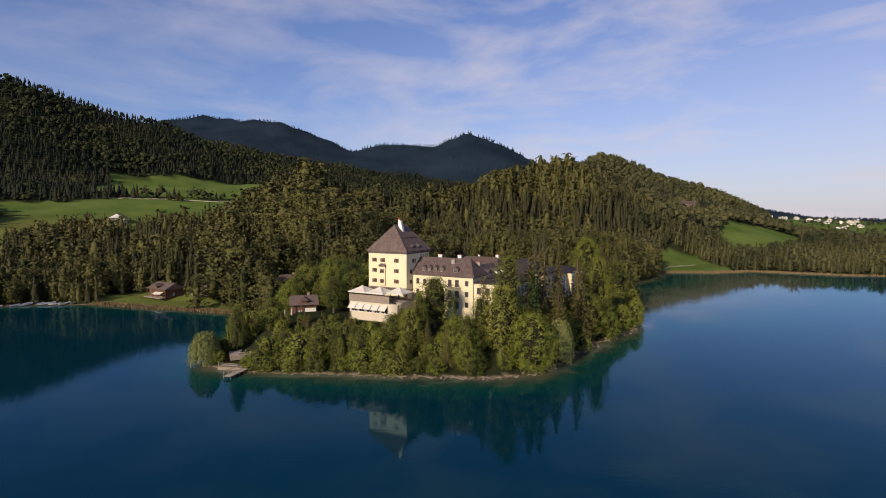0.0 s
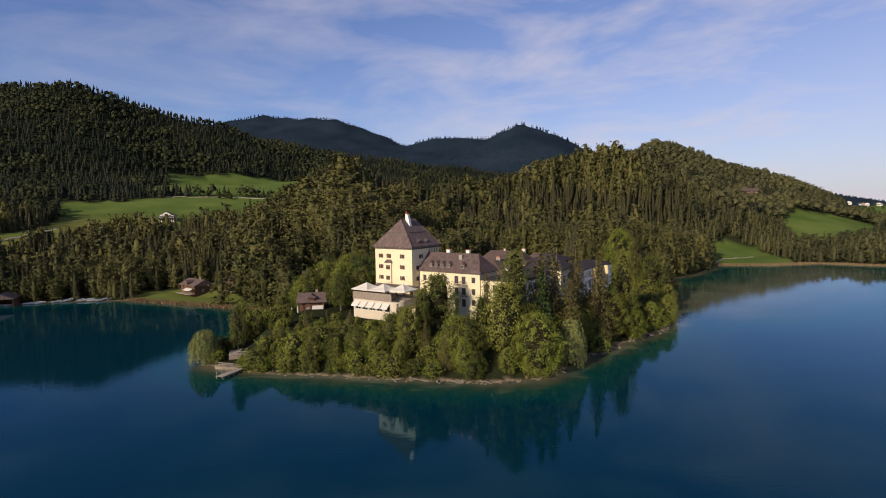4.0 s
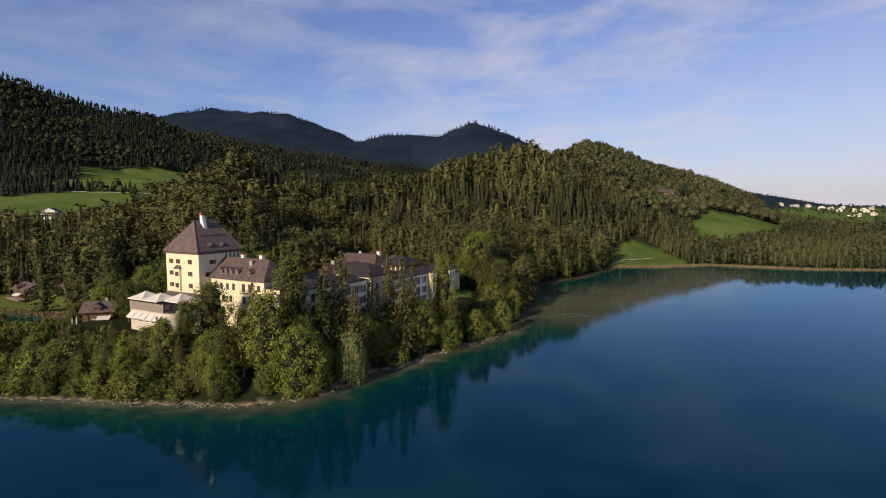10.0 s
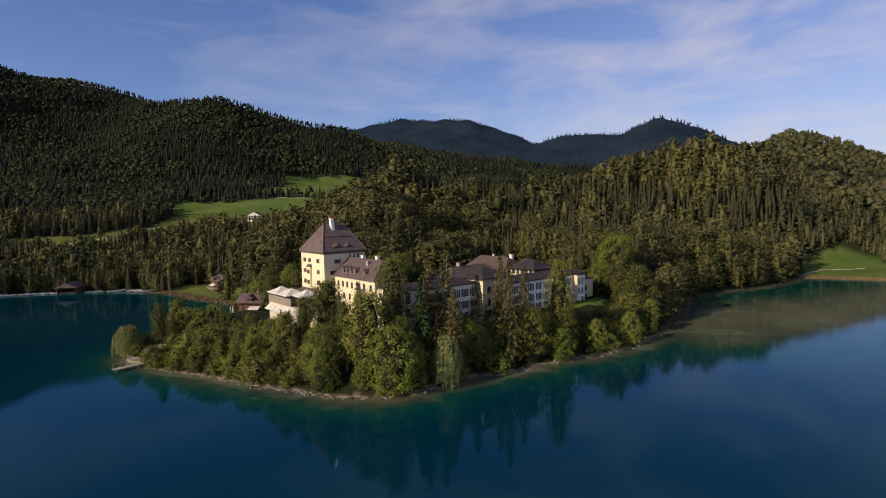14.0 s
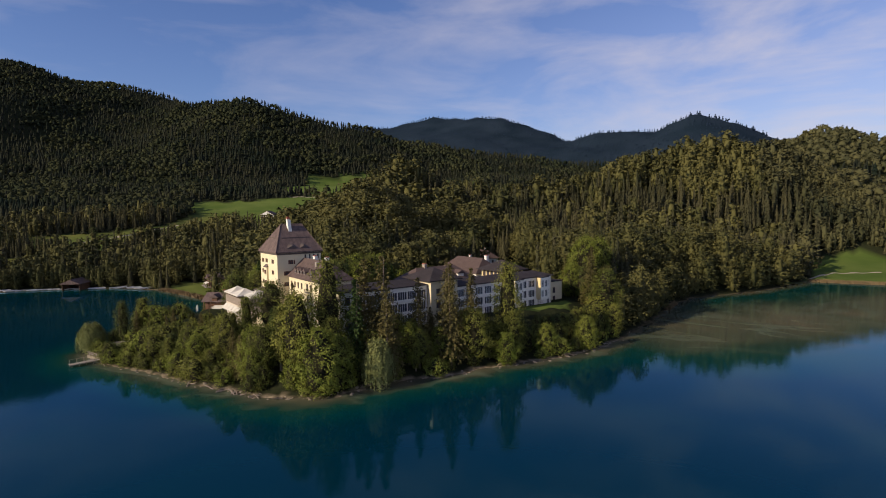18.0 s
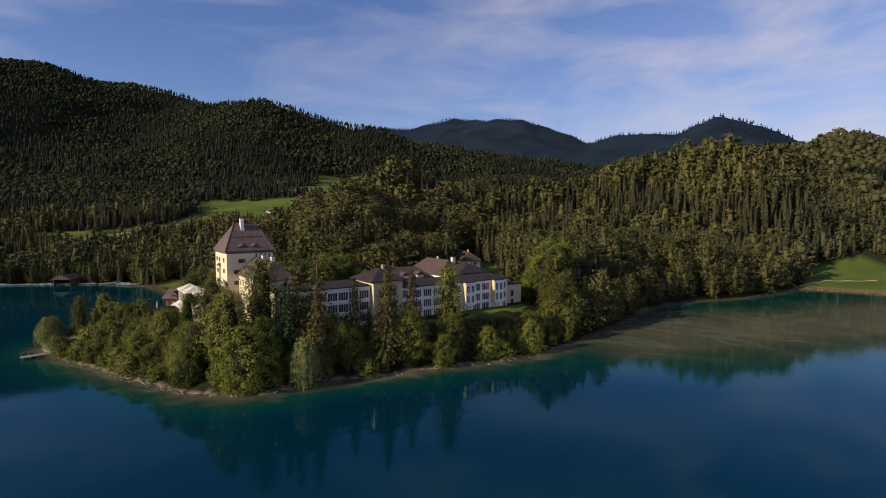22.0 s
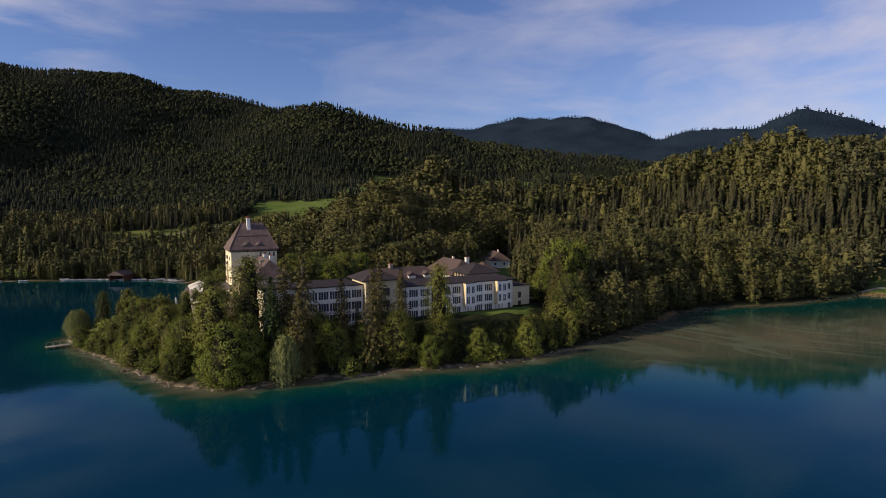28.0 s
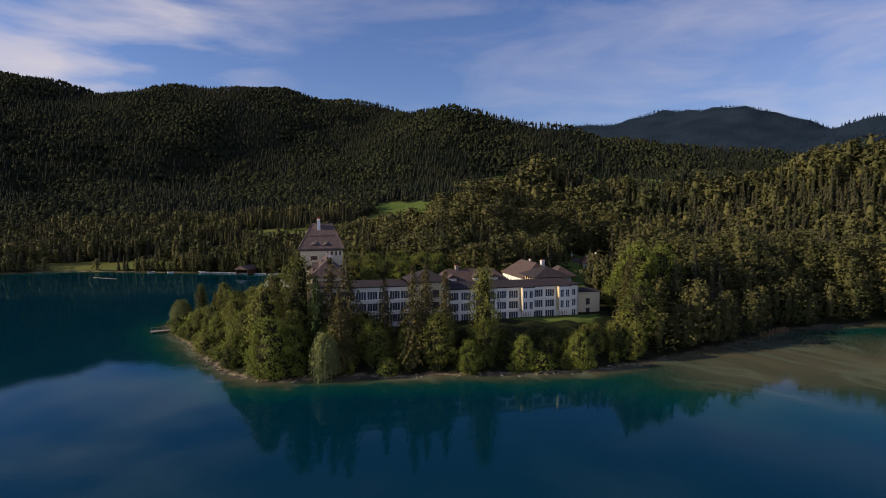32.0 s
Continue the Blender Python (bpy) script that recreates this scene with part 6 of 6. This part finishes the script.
# ---- village and lodge in the distance ----
for k, (cx, cy, ww, hh_, rz) in enumerate(((1189, 1517, 16, 7, -30), (1215, 1500, 13, 6, 10), (1196, 1455, 13, 6, -20), (1243, 1467, 14, 6, -50), (1237, 1405, 17, 8, -35),
                                           (1261, 1402, 12, 6, 0), (1290, 1390, 13, 6, -40), (1230, 1330, 13, 6, -10), (1262, 1318, 14, 7, -35), (1203, 1295, 12, 6, -25),
                                           (1300, 1330, 12, 6, -30), (1330, 1340, 13, 6, 10), (1250, 1260, 13, 6, -45), (1130, 1173, 15, 6, -30), (1160, 1180, 12, 6, 0), (1190, 1165, 12, 6, -60))):
    farmhouse(pose(cx, cy, zat(cx, cy), 0, 0, rz), "white village house with a red-brown roof", ww, 11, hh_, "houses of the far village")

lodge = thing("hillside_lodge", pose(312, 446, 49.0, 0, 0, -27), "long brown lodge on the wooded hillside", "building")
for x0, x1, yy in ((-24, -3, 0), (0, 24, -3)):
    facade(lodge, side(x0, yy, 0), 0, x1 - x0, -3, 5.5, [(x, z, 1.6, 1.5, 1, False) for x in spread(0, x1 - x0, 7) for z in (0.8, 3.4)], M_WHITE if x0 < -5 else M_BROWN, M_FRAME)
    part("gable_wall", boxes((x0, x0 + 0.35, yy + 0.402, yy + 9, -3, 5.5)), M_BROWN, lodge)
    part("gable_wall", boxes((x1 - 0.35, x1, yy + 0.402, yy + 9, -3, 5.5)), M_BROWN, lodge)
    bm = bmesh.new()
    hip_roof(bm, x0 - 1, x1 + 1, yy - 1.2, yy + 10, 5.6, 8.6, 0.3, 0.3, along="x", thick=0.25)
    part("roof", bm, M_ROOFTILE, lodge, "long brown tiled roof")

# ---- landing stage ----
M_PLANK = mat("deck_plank", (0.26, 0.21, 0.17), (0.42, 0.36, 0.30), 1.5, 0.85, 0.01, 8, rnd=0.3)
dock = thing("landing_stage", pose(-41.6, -23.2, 0.75, 0, 0, -110), "weathered timber landing stage with a hand rail", "jetty")
for k in range(26):
    bm = boxes((k * 0.29, k * 0.29 + 0.26, -0.95, 0.95, -0.06, 0.0))
    part("plank", bm, M_PLANK, dock)
for sy in (-0.85, 0.85):
    part("beam", boxes((-0.1, 7.6, sy - 0.08, sy + 0.08, -0.25, -0.064)), M_DRIFT, dock)
for k in range(5):
    for sy in (-0.95, 0.95):
        bm = bmesh.new()
        tube(bm, [(0.4 + k * 1.7, sy, -2.4), (0.4 + k * 1.7, sy, 1.0 if sy < 0 else 0.1)], 0.08, 7)
        part("post", bm, M_DRIFT, dock)
part("hand_rail", boxes((0.3, 7.4, -0.99, -0.91, 1.0, 1.08)), M_DRIFT, dock)
quay = thing("shore_platform", pose(-44.6, -21.2, 0.7, 0, 0, -14), "small railed stone platform at the water's edge", "platform")
part("slab", boxes((-4.2, 3.4, -1.4, 1.6, -1.2, 0.1)), M_ROCK, quay)
for k in range(6):
    part("rail_post", boxes((-4.0 + k * 1.0, -3.92 + k * 1.0, -1.3, -1.22, 0.1, 1.1)), M_GREYWOOD, quay)
for zz in (0.55, 1.04):
    part("rail", boxes((-4.0, 1.1, -1.29, -1.23, zz, zz + 0.07)), M_GREYWOOD, quay)

# ---- stones and driftwood along the shore ----
rs = random.Random(9)
ROCKS = []
for k in range(5):
    bm = bmesh.new()
    bmesh.ops.create_icosphere(bm, subdivisions=2, radius=0.5)
    for v in bm.verts:
        n = noise.noise(v.co * 1.7 + Vector((k * 9.1, 0, 0)))
        v.co *= 0.85 + 0.5 * n
        v.co.z *= 0.62
    me = bpy.data.meshes.new("shore_rock")
    bm.to_mesh(me)
    bm.free()
    me.materials.append(M_ROCK)
    ROCKS.append(me)


def along_shore(a, b, s):
    """A point on the shoreline between two of its corners."""
    p, q = SHORE[a], SHORE[b]
    return p[0] + (q[0] - p[0]) * s, p[1] + (q[1] - p[1]) * s


for k in range(150):
    i = rs.choice([13, 14, 15, 15, 16, 16, 16, 17, 18, 19, 20, 21, 22, 23, 23, 24, 25, 26, 27])
    x, y = along_shore(i, i + 1, rs.random())
    x, y = x + rs.uniform(-1.3, 1.3), y + rs.uniform(-1.3, 1.3)
    sz = rs.choice([0.5, 0.6, 0.8, 1.0, 1.5 if i in (16, 17) else 0.7])
    ob = new("shore_rock", rs.choice(ROCKS))
    ob.matrix_basis = pose(x, y, max(-0.05, zat(x, y)) + 0.06 * sz, rs.uniform(-20, 20), rs.uniform(-20, 20), rs.uniform(0, 360)) @ Matrix.Diagonal((sz, sz * rs.uniform(0.6, 1), sz * 0.8, 1))
    tagged(ob, "pale rounded stone at the water's edge", "rock", "shore stones")
for k in range(17):
    i = rs.choice([22, 22, 23, 23, 15, 16, 15, 24])
    x, y = along_shore(i, i + 1, rs.random())
    ln = rs.uniform(1.5, 4.2)
    bm = bmesh.new()
    tube(bm, [(-ln / 2, 0, 0.1), (0, rs.uniform(-0.3, 0.3), 0.25), (ln / 2, rs.uniform(-0.4, 0.4), rs.uniform(0.1, 0.6))], [0.16, 0.12, 0.04], 6)
    if rs.random() < 0.6:
        tube(bm, [(0, 0, 0.25), (rs.uniform(0.3, 1.2), rs.uniform(0.3, 1.0), 0.7)], [0.07, 0.02], 5)
    me = bpy.data.meshes.new("driftwood_log")
    bm.to_mesh(me)
    bm.free()
    me.materials.append(M_DRIFT)
    ob = new("driftwood_log", me)
    ob.matrix_basis = pose(x, y - 0.4, max(0.02, zat(x, y)), 0, rs.uniform(-6, 6), rs.uniform(0, 360))
    tagged(ob, "bleached driftwood log on the shore", "driftwood", "driftwood")

# ---- reeds ----
M_REED = mat("reed", (0.14, 0.095, 0.050), (0.23, 0.165, 0.09), 0.3, 0.9, 0, 6, spec=0.1)


def reeds(name, label, corners, depth, count, tall, seed):
    rng = np.random.default_rng(seed)
    k = rng.integers(0, len(corners) - 1, count)
    s = rng.uniform(0, 1, count)
    c = np.array(corners, float)
    p = c[k] + (c[k + 1] - c[k]) * s[:, None]
    x, y = p[:, 0] + rng.uniform(-depth, depth, count), p[:, 1] + rng.uniform(-depth, depth, count)
    z = np.maximum(height(x, y), -0.2) - 0.1
    a = rng.uniform(0, 6.283, count)
    w, h = 0.22, tall * rng.uniform(0.6, 1.1, count)
    lean = rng.normal(size=(count, 2)) * 0.25
    v = np.stack([np.stack([x - w * np.cos(a), y - w * np.sin(a), z], 1), np.stack([x + w * np.cos(a), y + w * np.sin(a), z], 1), np.stack([x + lean[:, 0], y + lean[:, 1], z + h], 1)], 1).reshape(-1, 3)
    ob = raw_mesh(name, v, np.arange(count * 3).reshape(-1, 3), M_REED)
    return tagged(ob, label, "reeds", kind="stuff")


reeds("reed_belt", "tan reed belt along the far shore", SHORE[3:8], 3.0, 9000, 1.3, 61)
reeds("reed_fringe", "tan reeds in front of the cabins", SHORE[33:37], 1.8, 4000, 1.5, 62)
reeds("reed_clump", "small pale reed clumps in the bay", [(113, 116), (109, 100)], 1.0, 260, 1.8, 63)


# ---- boats, boathouse, west shore ----
def rowboat(m, group):
    t = thing("rowing_boat", m, "small pale rowing boat drawn up on the shore", "boat", group)
    bm = bmesh.new()
    secs = []
    for i in range(9):
        u = i / 8 * 2 - 1
        w = 0.75 * (1 - abs(u) ** 2.4) + 0.03
        x = u * 2.3
        secs.append([bm.verts.new(p) for p in ((x, -w, 0.62 + 0.12 * u * u), (x, -w * 0.75, 0.2), (x, 0, 0.05 + 0.15 * u * u), (x, w * 0.75, 0.2), (x, w, 0.62 + 0.12 * u * u))])
    for a, b in zip(secs, secs[1:]):
        for j in range(4):
            bm.faces.new((a[j], b[j], b[j + 1], a[j + 1]))
    part("hull", bm, M_BOAT, t)
    for xx in (-0.9, 0.1, 1.0):
        part("thwart", boxes((xx - 0.12, xx + 0.12, -0.66, 0.66, 0.42, 0.46)), M_GREYWOOD, t)
    return t


b0 = rowboat(pose(-150, 87.5, zat(-150, 89) + 0.05, 0, 0, 70), "boats on the west shore")
for bx_, by_, br in ((-158, 88, 60), (-166, 86.5, 80), (-176, 83, 50), (-196, 73, 65), (-205, 67, 40), (-213, 61, 55), (-232, 47, 45), (-244, 39, 70)):
    copy_thing(b0, pose(bx_, by_, max(0.0, zat(bx_, by_)) + 0.02, 0, 0, br))
rb = random.Random(17)
for k in range(22):
    u = (k + rb.uniform(-0.3, 0.3)) / 22
    bx_, by_ = -147 - 72 * u, 88.5 - 29 * max(0.0, u - 0.22) / 0.78 + rb.uniform(-0.6, 1.6)
    copy_thing(b0, pose(bx_, by_, max(0.0, zat(bx_, by_)) + 0.02, 0, 0, rb.uniform(35, 95)))
bh_ = thing("boathouse", pose(-187, 79, 0.3, 0, 0, 24), "dark timber boathouse on the lake shore", "boathouse")
part("wall", boxes((-4.5, -4.3, -6, 4, -1.5, 3.2), (4.3, 4.5, -6, 4, -1.5, 3.2), (-4.299, 4.299, 3.8, 4, -1.5, 3.2)), M_BROWN, bh_)
bm = bmesh.new()
hip_roof(bm, -5.2, 5.2, -7, 5, 3.25, 5.6, 0.2, 0.2, along="y", thick=0.18)
part("roof", bm, M_ROOF, bh_)
raft = thing("floating_boom", pose(-232, 8, 0.0, 0, 0, 20), "long floating timber boom on the lake", "boom")
for k in range(5):
    bm = bmesh.new()
    tube(bm, [(k * 4.4 - 11, 0, 0.06), (k * 4.4 - 6.8, 0, 0.06)], 0.17, 7)
    part("log", bm, M_DRIFT, raft)

# hedgerow trees on the west meadow
for x, y, top in ((-300, 452, 6), (-288, 455, 7), (-262, 450, 6.5), (-240, 428, 8), (-232, 430, 9), (-226, 424, 7), (-196, 452, 5), (-330, 300, 5), (-322, 305, 4), (-300, 200, 7), (-315, 190, 8), (-270, 190, 6)):
    plant("dark", x, y, h=top, wide=1.3)
# garden conifers behind the court
for x, y, top in ((0, 163, 31), (-4, 158, 27), (-12, 128, 24)):
    plant("spruce", x, y, top, wide=1.0)

# ---- sun terrace at the point ----
def lounger(m, group):
    t = thing("sun_lounger", m, "slatted wooden sun lounger on the lakeside terrace", "sun lounger", group)
    part("frame", boxes((-0.32, -0.27, -1.0, 0.95, 0.28, 0.34), (0.27, 0.32, -1.0, 0.95, 0.28, 0.34)), M_GREYWOOD, t)
    for k in range(8):
        part("slat", boxes((-0.3, 0.3, -0.98 + k * 0.16, -0.86 + k * 0.16, 0.345, 0.37)), M_GREYWOOD, t)
    bm = boxes((-0.3, 0.3, 0, 0.72, 0, 0.04))
    part("backrest", bm, M_GREYWOOD, t, "", pose(0, 0.3, 0.36, 32, 0, 0))
    part("cushion", boxes((-0.27, 0.27, -0.95, 0.28, 0.375, 0.43)), M_CLOTH, t, "pale canvas cushion")
    for sx in (-0.28, 0.28):
        for sy in (-0.85, 0.8):
            part("leg", boxes((sx - 0.03, sx + 0.03, sy - 0.03, sy + 0.03, 0, 0.28)), M_GREYWOOD, t)
    return t


deck = thing("sun_deck", pose(-44.6, -13.6, zat(-44.6, -13.6) + 0.12, 0, 0, 20), "weathered grey timber sun deck at the water", "deck")
part("bearer", boxes((-3.6, 3.6, -2.9, 2.9, -1.2, -0.07)), M_DRIFT, deck)
for k in range(24):
    part("board", boxes((-3.6 + k * 0.3, -3.33 + k * 0.3, -3.0, 3.0, -0.066, 0.0)), M_PLANK, deck)
l0 = lounger(pose(-45.0, -16.0, zat(-44.6, -13.6) + 0.125, 0, 0, 200), "lakeside loungers")
for lx, ly, lr in ((-43.6, -15.8, 196), (-42.2, -15.4, 205), (-45.6, -13.4, 190), (-44.0, -13.0, 200)):
    copy_thing(l0, pose(lx, ly, zat(-44.6, -13.6) + 0.125, 0, 0, lr))
